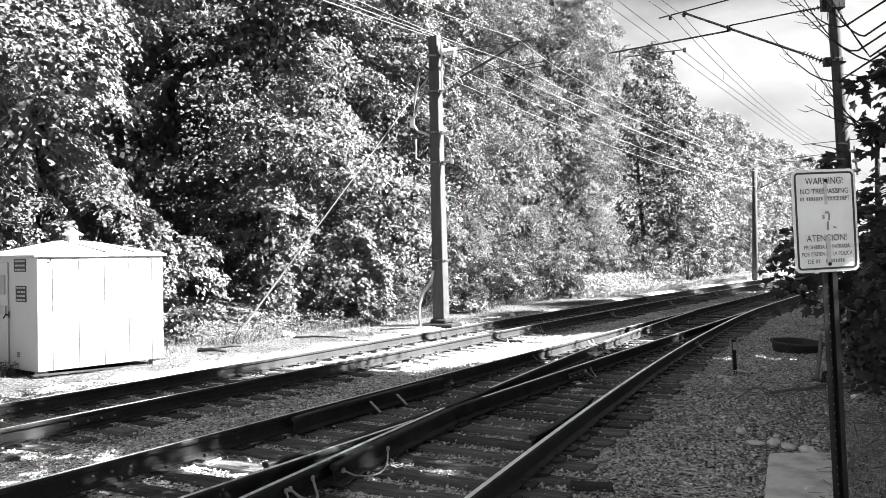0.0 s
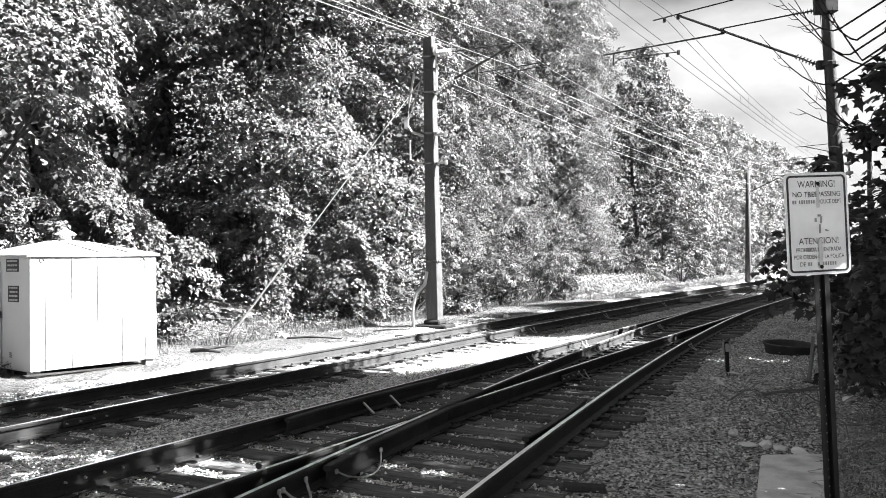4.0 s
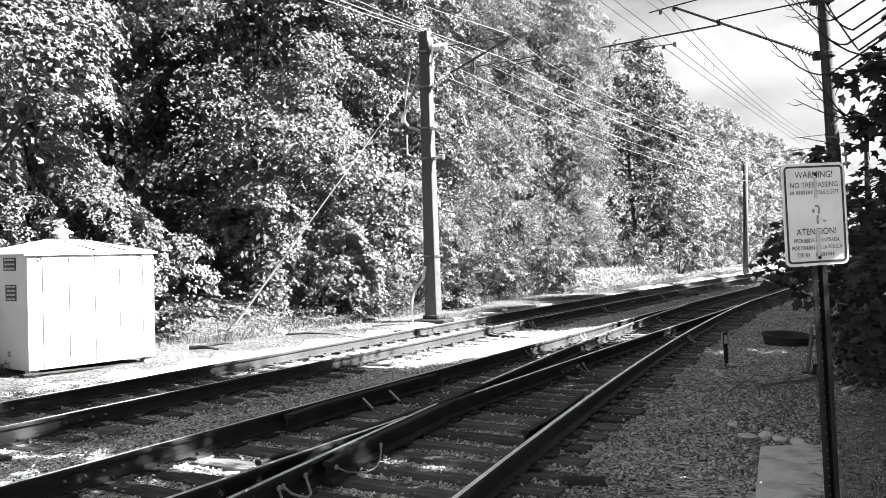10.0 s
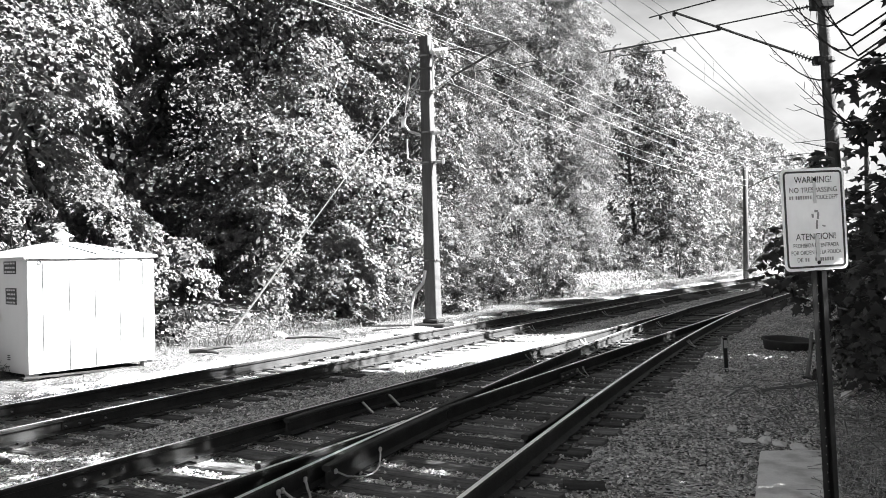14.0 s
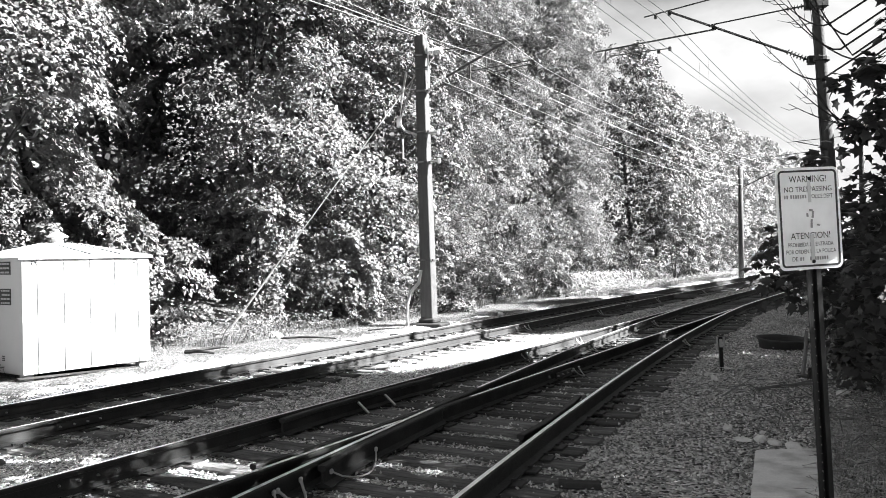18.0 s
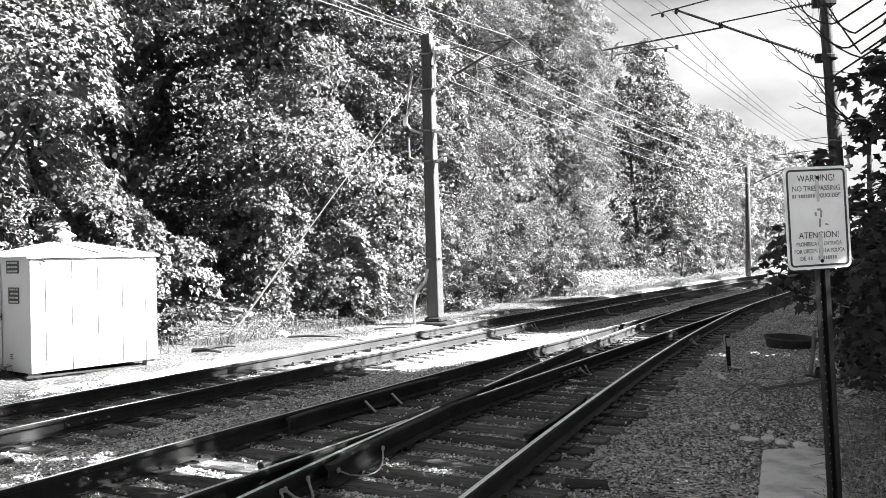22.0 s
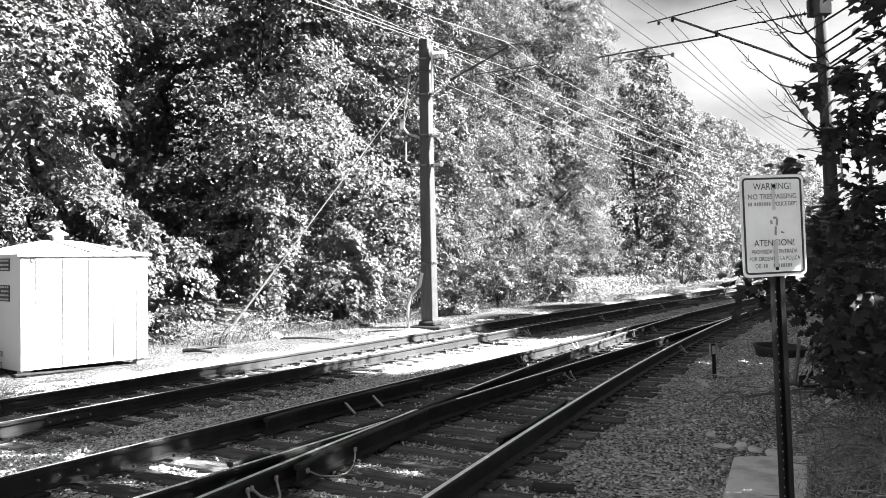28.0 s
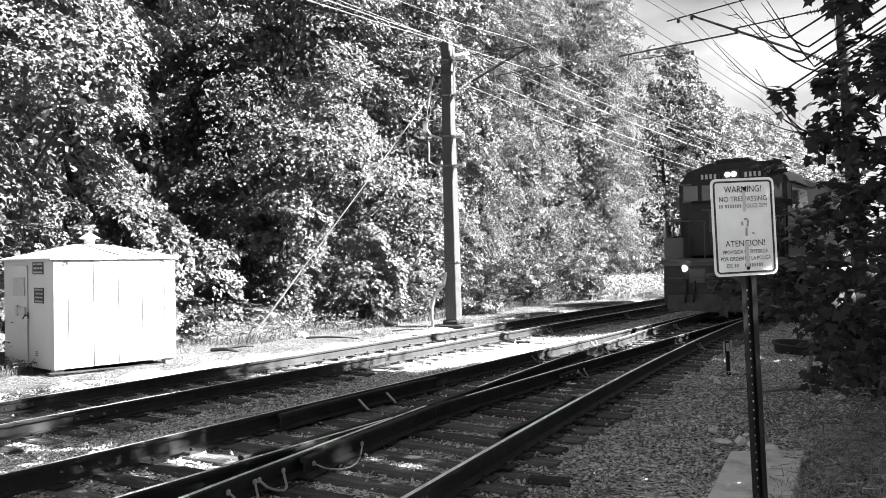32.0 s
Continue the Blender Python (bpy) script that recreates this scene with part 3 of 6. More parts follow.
def trunk_bm(height, r0, seed, limbs=7, low=0.25):
    r = random.Random(seed)
    bm = bmesh.new()
    pts = [Vector((r.uniform(-0.12, 0.12) * i, r.uniform(-0.12, 0.12) * i, height * i / 6)) for i in range(7)]
    tube(bm, pts, [r0 * (1.25 if i == 0 else 1 - 0.13 * i) for i in range(7)], 9)
    for k in range(limbs):
        h = low + (0.9 - low) * k / limbs
        i = int(h * 6)
        p = pts[i].lerp(pts[i + 1], h * 6 - i)
        a = k * 2.4 + r.uniform(-0.4, 0.4)
        ln = height * 0.28 * (1.15 - h)
        e = p + Vector((math.cos(a) * ln, math.sin(a) * ln, ln * 0.7))
        m = p.lerp(e, 0.5) + Vector((0, 0, -ln * 0.1))
        tube(bm, [p, m, e], [r0 * 0.42 * (1.1 - h), r0 * 0.28 * (1.1 - h), r0 * 0.08], 6)
    return bm


def make_tree(name, height, radius, low, boughs, count, per, leaf, seed, mat, label, group, fat=(0.6, 1.15), r0=0.22, inner=5000, lobed=True, cone=0.0, gaps=0.0, loose=0.3):
    t = thing(name, label=label, category="tree", group=group)
    part("trunk", trunk_bm(height * 0.7, r0, seed), M_BARK, t, smooth=True)
    v, f = sprays(edge_boughs(height, radius, low, boughs, seed, fat, cone, gaps), count, per, leaf, seed, lobed, loose=loose)
    raw("crown", v, f, mat, t)
    c = crown_clumps(height * 0.84, radius * 0.45, low + 0.4, inner, seed + 100, (1, 1))
    v, f = leaves(c[:, :3] + rng.normal(0, 0.2, (inner, 3)), rng.normal(0, 1, (inner, 3)), rng.uniform(0.14, 0.34, inner), aspect=0.7)
    raw("inner_crown", v, f, mat, t)
    return t


WOOD = "wood beside the railway"
LAYERED = "tall leafy maple with sunlit layered foliage down to the ground"
FINE = "tall tree with dense fine sunlit foliage down to the ground"
kinds = [make_tree("maple_tree", 18.5, 4.7, 3.7, 105, 10, 56, 0.115, 27, M_LEAF, LAYERED, WOOD, (0.8, 1.3), inner=5000, gaps=0.2, loose=0.34),
         make_tree("maple_tree", 17, 4.8, 0.6, 130, 9, 50, 0.11, 12, M_LEAF, LAYERED, WOOD, (0.7, 1.15), inner=5000, gaps=0.2, loose=0.36),
         make_tree("maple_tree", 19.5, 4.6, 0.2, 210, 8, 68, 0.074, 13, M_LEAF_FINE, FINE, WOOD, (0.55, 1.0), lobed=False, loose=0.38, gaps=0.14),
         make_tree("maple_tree", 17.5, 4.7, 0.2, 210, 8, 68, 0.074, 14, M_LEAF_FINE, FINE, WOOD, (0.55, 1.0), lobed=False, loose=0.38, gaps=0.14),
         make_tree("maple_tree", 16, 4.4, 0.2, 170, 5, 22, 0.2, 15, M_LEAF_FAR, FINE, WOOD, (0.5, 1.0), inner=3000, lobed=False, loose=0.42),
         make_tree("maple_tree", 19, 5.0, 1.0, 110, 4, 26, 0.24, 19, M_LEAF, "tall leafy maple standing deeper in the wood", WOOD, (0.8, 1.5), inner=3500, lobed=False),
         make_tree("cherry_tree", 15.6, 4.6, 0.3, 300, 6, 30, 0.13, 23, M_LEAF_DARK, "dense dark green tree with a pointed crown", WOOD, (0.4, 0.75), inner=4000, lobed=False, cone=0.45, loose=0.4)]
# distance along the track, distance from it, kind, size
WOOD_ROW = [(11.6, 9.6, 0, 0.97), (14.0, 9.5, 0, 1), (20.3, 18, 5, 1.1), (23.5, 15, 5, 1), (21.5, 15.5, 5, 1), (24.5, 19, 5, 1.1), (22.3, 9.2, 0, 0.85), (25.5, 9.0, 1, 0.95), (28.5, 9.2, 2, 1), (33.5, 9.4, 3, 1), (38.5, 9.0, 2, 1.08), (42.5, 9.6, 3, 0.98), (50, 7.6, 6, 1.0),
            (57, 8.6, 4, 0.88), (64, 8.6, 4, 0.97), (71, 8.8, 4, 1.03), (79, 9, 4, 1.0), (89, 9, 4, 1.04), (104, 9, 4, 1.04),
            (14, 15.5, 5, 1), (22, 20.5, 5, 1), (26, 15.5, 5, 1), (33, 16, 5, 1), (40, 15.5, 5, 0.9)]
placed = set()
for i, (y, off, k, s) in enumerate(WOOD_ROW):
    p = track_point(c_far, y, -off)
    p.z = ground_z(p.x, p.y) - 0.15
    _, rt = heading(c_far, y)
    m = Matrix.Translation(p) @ Matrix.Rotation(math.atan2(rt.y, rt.x) - 0.25 + 0.3 * math.sin(i * 2.1), 4, "Z") @ Matrix.Scale(s, 4)
    if k in placed:
        copy_thing(kinds[k], m)
    else:
        placed.add(k)
        kinds[k].matrix_basis = m

# trees on the near side, whose shade falls over the tracks
SHADE = "trees on the near side"


def airy_tree(height, radius, low, count, per, leaf, seed, label):
    """A high loose crown that lets spots of sun through."""
    t = thing("ash_tree", label=label, category="tree", group=SHADE)
    part("trunk", trunk_bm(height * 0.85, 0.2, seed), M_BARK, t, smooth=True)
    c = crown_clumps(height, radius, low, count, seed, (0.7, 1.3))
    p = np.repeat(c[:, :3], per, 0) + rng.normal(0, 0.55, (count * per, 3)) * np.repeat(c[:, 3], per)[:, None]
    v, f = leaves(p, rng.normal(0, 0.5, p.shape) + np.array([0, 0, 0.8]), leaf * rng.uniform(0.6, 1.3, len(p)))
    raw("crown", v, f, M_LEAF_NEAR, t)
    return t


tall = [airy_tree(14.5, 3.2, 4.6, 150, 330, 0.25, 31, "tall leafy tree with a high airy crown beside the railway"),
        airy_tree(12, 3.4, 4.4, 110, 170, 0.23, 32, "leafy tree with a high airy crown beside the railway"),
        airy_tree(9.4, 3.2, 3.2, 110, 330, 0.24, 33, "young leafy tree beside the railway")]
# distance along the track, distance from it, kind, size
SHADE_ROW = [(3.8, 9.8, 1, 1.15), (6.8, 9.4, 1, 1.0), (10.6, 9.8, 1, 0.82), (14.85, 9.0, 0, 0.895), (13.2, 9.8, 2, 0.72), (19.0, 9.5, 2, 1.12), (22.7, 9.4, 2, 1.15), (27, 9.8, 0, 1.05), (30, 10, 0, 1.12), (35, 9.6, 0, 1.17), (40, 10, 0, 1.1), (46, 9.5, 1, 1), (54, 10, 1, 1)]
used = set()
for i, (y, off, k, s) in enumerate(SHADE_ROW):
    p = track_point(c_main, y, off)
    p.z = ground_z(p.x, p.y) - 0.15
    m = Matrix.Translation(p) @ Matrix.Rotation(i * 1.7, 4, "Z") @ Matrix.Scale(s, 4)
    if k not in used:
        used.add(k)
        tall[k].matrix_basis = m
    else:
        copy_thing(tall[k], m)


# ---- the tree beside the camera: boughs of big dark leaves hang into the view ----
LOBES = [(0.0, -0.10), (0.40, -0.12), (0.30, 0.14), (0.50, 0.36), (0.20, 0.42), (0.0, 0.86), (-0.20, 0.42), (-0.50, 0.36), (-0.30, 0.14), (-0.40, -0.12)]


def bough_leaves(tips, per, leaf, seed):
    """Palm-sized lobed leaves around bough tips: rows of x, y, z, radius."""
    gr = np.random.default_rng(seed)
    t = np.asarray(tips, float)
    c = np.repeat(t[:, :3], per, 0)
    r = np.repeat(t[:, 3], per)
    d = gr.normal(0, 1, c.shape)
    d /= np.linalg.norm(d, axis=1, keepdims=True)
    p = c + d * (r * gr.uniform(0.2, 1.0, len(r)))[:, None]
    nn = d * 0.5 + np.array([-0.15, -0.35, 0.75]) + gr.normal(0, 0.35, d.shape)
    nn /= np.linalg.norm(nn, axis=1, keepdims=True)
    a = gr.normal(0, 1, p.shape) + np.array([0, 0, -0.9])
    a -= nn * (a * nn).sum(1, keepdims=True)
    a /= np.linalg.norm(a, axis=1, keepdims=True) + 1e-9
    w = np.cross(nn, a)
    s = (leaf * gr.uniform(0.65, 1.25, len(p)))[:, None]
    ring = [p + w * s * lx + a * s * ly - nn * s * (0.25 * lx * lx + 0.12 * ly * ly) for lx, ly in LOBES]
    mid = p + a * s * 0.2 + nn * s * 0.03
    v = np.stack(ring + [mid], 1)
    k = len(LOBES)
    tri = np.array([(i, (i + 1) % k, k) for i in range(k)])
    f = tri[None] + (k + 1) * np.arange(len(p))[:, None, None]
    return v.reshape(-1, 3), f.reshape(-1, 3)


near_tree = thing("maple_tree", label="dark shaded maple with boughs of large leaves overhanging the verge", category="tree")
bm = bmesh.new()
tube(bm, [(5.9, 6.4, -0.2), (5.85, 6.4, 2.0), (5.7, 6.3, 4.5), (5.8, 6.5, 8.0)], [0.2, 0.17, 0.14, 0.07], 10)
part("trunk", bm, M_BARK, near_tree, smooth=True)
rr = random.Random(12)
tips = []
# high boughs, which droop towards the track
for k in range(330):
    z = rr.uniform(2.45, 5.7)
    y = rr.uniform(5.2, 6.6)
    reach = 2.92 + 0.5 * (y - 5.75) + 0.13 * math.sin(z * 4.2)
    tips.append((reach + 2.0 * rr.uniform(0, 1) ** 1.1, y, z, rr.uniform(0.09, 0.18)))
for k in range(16):
    tips.append((rr.uniform(3.15, 3.9), rr.uniform(5.3, 6.0), rr.uniform(2.15, 2.5), rr.uniform(0.1, 0.18)))
# low boughs behind the sign
for k in range(330):
    y, z = rr.uniform(5.9, 8.4), rr.uniform(0.7, 2.4)
    lo = 0.395 if 1.32 < z < 1.9 else 0.42 if 1.15 < z < 1.4 else 0.49 if z < 1.2 else 0.44
    tips.append((y * (lo + rr.uniform(0, 1) * (0.95 - lo)), y, z, rr.uniform(0.14, 0.3)))
for x, y, z, r in tips[::4]:
    bm = bmesh.new()
    a = Vector((5.8, 6.45, z * 0.75 + 2.3 if z > 2.4 else z * 0.75 + 0.9))
    e = Vector((x, y, z))
    tube(bm, [a, a.lerp(e, 0.5) + Vector((0.25, 0.1, 0.35)), e], [0.014, 0.008, 0.0025], 5)
    part("bough", bm, M_BARK, near_tree)
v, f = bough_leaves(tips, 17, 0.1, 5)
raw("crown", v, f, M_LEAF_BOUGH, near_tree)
# dead lower branches, bare and bowed, that reach out past the leaves: from x, z to x, z at the tip, with a bow
for x0, z0, x1, z1, bow in ((3.10, 3.06, 2.49, 3.42, 0.17), (3.37, 3.14, 2.54, 3.73, 0.13), (3.15, 3.23, 2.60, 3.73, 0.12), (3.07, 3.43, 2.68, 3.64, 0.07), (3.20, 3.34, 2.80, 3.68, 0.06),
                            (3.24, 3.18, 2.78, 3.77, 0.02), (3.25, 2.64, 2.82, 3.21, 0.11), (3.25, 2.65, 2.79, 3.00, 0.06), (3.27, 2.66, 2.70, 2.80, 0.05), (3.27, 2.57, 2.85, 2.99, 0.09)):
    root = Vector((5.75, 6.42, z0 + 1.5))
    a, e = Vector((x0, 6.35, z0)), Vector((x1, 6.35 + rr.uniform(-0.15, 0.15), z1))
    pts = [root, root.lerp(a, 0.6) + Vector((0.3, 0, 0.25))] + [a.lerp(e, i / 8) - Vector((0, 0, bow * math.sin(math.pi * (i / 8) ** 0.8))) for i in range(9)]
    bm = bmesh.new()
    tube(bm, pts, [0.014, 0.011] + [0.0078 - 0.0007 * i for i in range(9)], 5)
    branch = part("branch", bm, M_BARK, near_tree)
    for n in range(4):
        q = pts[rr.randrange(4, 10)]
        w = q + Vector((rr.uniform(-0.17, 0.02), rr.uniform(-0.04, 0.04), rr.uniform(-0.02, 0.15)))
        bm = bmesh.new()
        tube(bm, [q, q.lerp(w, 0.5) + Vector((0, 0, -0.02)), w], [0.003, 0.0024, 0.0012], 4)
        part("twig", bm, M_BARK, branch)

# ---- equipment shed ----
# near-black, so the shade in seams and slots is put into the colour
M_SEAM = material("shaded_seam", 0.014, rough=0.7, vary=0.15, bump=0.05)


M_TIMBER = material("weathered_board", 0.02, rough=0.9, vary=0.4, scale=4, fine=30, bump=0.4, stretch=(1, 6, 6))


def make_shed():
    t = thing("equipment_shed", pose(-6.98, 13.66, -0.22, 0, 0, 51.6), "white painted steel equipment shed with hipped roof and vent", "shed")
    L, D, h, f = 2.36, 2.2, 1.94, 0.07      # along the track, depth, wall height, feet
    bm = bmesh.new()
    box(bm, L - 0.03, D - 0.03, h, Matrix.Translation((L / 2, D / 2, f + h / 2)), 0.008)
    part("wall", bm, M_WHITE, t)
    # front panels with folded seams between them
    cuts = [0.0, 0.26, 0.72, 1.19, 1.66, 2.12, L]
    for a, b in zip(cuts, cuts[1:]):
        bm = bmesh.new()
        box(bm, b - a - 0.018, 0.03, h - 0.02, Matrix.Translation(((a + b) / 2, 0.0, f + h / 2)), 0.004)
        part("panel", bm, M_WHITE, t)
    for a in cuts[1:-1]:
        bm = bmesh.new()
        box(bm, 0.018, 0.01, h - 0.03, Matrix.Translation((a, -0.005, f + h / 2)))
        part("seam", bm, M_SEAM, t, "dark seam between panels")
        bm = bmesh.new()
        rod(bm, (a, 0.0, f + h - 0.035), (a, -0.02, f + h - 0.035), 0.013)
        part("bolt", bm, M_GALV, t)
    # roof
    bm = bmesh.new()
    o, z = 0.055, f + h
    base = [bm.verts.new(v) for v in ((-o, -o, z), (L + o, -o, z), (L + o, D + o, z), (-o, D + o, z))]
    lip = [bm.verts.new(v.co + Vector((0, 0, 0.04))) for v in base]
    top = [bm.verts.new(v) for v in ((L / 2 - 0.28, D / 2 - 0.14, z + 0.30), (L / 2 + 0.28, D / 2 - 0.14, z + 0.30), (L / 2 + 0.28, D / 2 + 0.14, z + 0.30), (L / 2 - 0.28, D / 2 + 0.14, z + 0.30))]
    for a, b in ((base, lip), (lip, top)):
        for i in range(4):
            bm.faces.new((a[i], a[(i + 1) % 4], b[(i + 1) % 4], b[i]))
    bm.faces.new(top)
    bm.faces.new(base[::-1])
    roof = part("roof", bm, M_WHITE, t)
    for k, x in enumerate((L / 2 - 0.22, L / 2 + 0.22)):
        bm = bmesh.new()
        rod(bm, (x, D / 2 - 0.14, z + 0.302), (x + (0.3, 0.42)[k], -o + 0.1, z + 0.075), 0.012, seg=6)
        part("roof_seam", bm, M_SEAM, roof, "dark folded roof seam")
    bm = bmesh.new()
    turned(bm, [(0.10, 0), (0.10, 0.09), (0.115, 0.095), (0.115, 0.11), (0.19, 0.115), (0.19, 0.13), (0.05, 0.215), (0.03, 0.225), (0.03, 0.25), (0.005, 0.255)], 18, Matrix.Translation((L / 2, D / 2, z + 0.295)))
    part("roof_vent", bm, M_WHITE, t)
    for x, y in ((0.12, 0.12), (L - 0.12, 0.12), (0.12, D - 0.12), (L - 0.12, D - 0.12)):
        bm = bmesh.new()
        box(bm, 0.16, 0.16, f + 0.04, Matrix.Translation((x, y, f / 2 - 0.02)), 0.006)
        part("foot", bm, M_WHITE, t)
    bm = bmesh.new()
    box(bm, L - 0.2, 0.09, 0.03, Matrix.Translation((L / 2 - 0.2, 0.02, 0.0)) @ pose(0, 0, 0, 0, 1.5, 2), 0.004)
    part("skid_board", bm, M_TIMBER, t, "grey weathered board")
    for x in (0.2, L - 0.3):
        bm = bmesh.new()
        ring = [(x + 0.035 * math.cos(k * 0.7854), -0.025, f + h - 0.06 + 0.035 * math.sin(k * 0.7854)) for k in range(9)]
        tube(bm, ring, 0.007, 6)
        part("lifting_ring", bm, M_SEAM, t, "small steel lifting ring")
    for k in range(3):
        bm = bmesh.new()
        box(bm, 0.006, 0.1, 0.016, Matrix.Translation((0.01, 0.72, f + 0.22 + 0.035 * k)))
        part("vent_slot", bm, M_SEAM, t)
    # the door end
    bm = bmesh.new()
    box(bm, 0.025, 0.62, h - 0.12, Matrix.Translation((-0.004, 1.38, f + h / 2 - 0.02)), 0.006)
    door = part("door", bm, M_WHITE, t)
    bm = bmesh.new()
    box(bm, 0.01, 0.045, 0.12, Matrix.Translation((-0.02, 1.02, f + h - 1.0)), 0.003)
    rod(bm, (-0.02, 1.02, f + h - 1.0), (-0.07, 1.02, f + h - 1.0), 0.012)
    rod(bm, (-0.07, 1.0, f + h - 0.98), (-0.07, 1.12, f + h - 1.06), 0.012)
    part("handle", bm, M_BLACK, door, "black lever handle")
    bm = bmesh.new()
    box(bm, 0.02, 0.5, 0.34, Matrix.Translation((-0.026, 1.4, f + h - 0.48)), 0.004)
    part("door_panel", bm, M_GALV, door, "pale metal panel")
    bm = bmesh.new()
    box(bm, 0.05, 0.42, 0.14, Matrix.Translation((-0.03, 1.3, f + h - 0.92)), 0.006)
    box(bm, 0.03, 0.12, 0.2, Matrix.Translation((-0.05, 1.46, f + h - 0.92)), 0.006)
    part("hasp", bm, M_GALV, door, "grey metal hasp and lock box")
    for y0, y1, z0, z1, rows in ((0.40, 0.86, 0.03, 0.25, 3), (0.40, 0.80, 0.49, 0.77, 4)):
        bm = bmesh.new()
        box(bm, 0.006, y1 - y0, z1 - z0, Matrix.Translation((0.009, (y0 + y1) / 2, f + h - (z0 + z1) / 2)))
        plate = part("notice", bm, M_BLACK, t, "dark notice plate with pale lettering bars")
        r = random.Random(rows)
        for i in range(rows):
            bm = bmesh.new()
            zz = f + h - z0 - (z1 - z0) * (i + 0.5) / rows
            y = y0 + 0.04
            while y < y1 - 0.07:
                w = r.uniform(0.05, 0.12)
                w = min(w, y1 - 0.04 - y)
                box(bm, 0.003, w, (z1 - z0) / rows * 0.42, Matrix.Translation((0.0045, y + w / 2, zz)))
                y += w + 0.02
            part("lettering_bar", bm, M_GALV, plate)
    return t


make_shed()


# ---- warning sign ----
def text_mesh(text, height, wide, x, z, mat, parent, name="lettering"):
    """Upright lettering of the built-in font, centred on x, fitted to a width."""
    cu = bpy.data.curves.new(name, "FONT")
    cu.body, cu.align_x, cu.size = text, "CENTER", 1.0
    tmp = new(name, cu)
    dg = bpy.context.evaluated_depsgraph_get()
    me = bpy.data.meshes.new_from_object(tmp.evaluated_get(dg))
    bpy.data.objects.remove(tmp)
    bpy.data.curves.remove(cu)
    co = np.empty(len(me.vertices) * 3)
    me.vertices.foreach_get("co", co)
    co = co.reshape(-1, 3)
    lo, hi = co.min(0), co.max(0)
    out = np.zeros_like(co)
    out[:, 0] = (co[:, 0] - (lo[0] + hi[0]) / 2) / (hi[0] - lo[0]) * wide + x
    out[:, 2] = (co[:, 1] - lo[1]) / (hi[1] - lo[1]) * height + z
    out[:, 1] = -0.0042
    me.vertices.foreach_set("co", out.ravel())
    me.update()
    me.materials.clear()
    me.materials.append(mat)
    ob = new(name, me)
    ob.parent = parent
    return ob


M_SIGN = material("sign_enamel", 0.92, rough=0.35, vary=0.04, scale=3, fine=40, bump=0.03, dirt_dapple=0.1, dirt_dapple_scale=6)
M_INK = material("sign_ink", 0.05, rough=0.5, vary=0.25, scale=12, fine=80, bump=0)


def rounded(bm, w, h, r, y0, y1, cx=0.0, cz=0.0, hole=0.0):
    """A rounded plate in the x-z plane; with hole, a frame of that breadth."""
    def ring(w, h, r, y):
        out = []
        for sx, sz, a0 in ((1, 1, 0), (-1, 1, 90), (-1, -1, 180), (1, -1, 270)):
            for k in range(6):
                a = radians(a0 + 18 * k)
                out.append(bm.verts.new((cx + sx * (w / 2 - r) + r * math.cos(a), y, cz + sz * (h / 2 - r) + r * math.sin(a))))
        return out
    o0, o1 = ring(w, h, r, y0), ring(w, h, r, y1)
    n = len(o0)
    for k in range(n):
        bm.faces.new((o0[k], o0[(k + 1) % n], o1[(k + 1) % n], o1[k]))
    if hole:
        i0, i1 = ring(w - 2 * hole, h - 2 * hole, max(r - hole, 0.004), y0), ring(w - 2 * hole, h - 2 * hole, max(r - hole, 0.004), y1)
        for k in range(n):
            j = (k + 1) % n
            bm.faces.new((i0[k], i1[k], i1[j], i0[j]))
            bm.faces.new((o0[k], i0[k], i0[j], o0[j]))
            bm.faces.new((o1[k], o1[j], i1[j], i1[k]))
    else:
        bm.faces.new(o0)
        bm.faces.new(o1[::-1])
    bmesh.ops.recalc_face_normals(bm, faces=bm.faces)


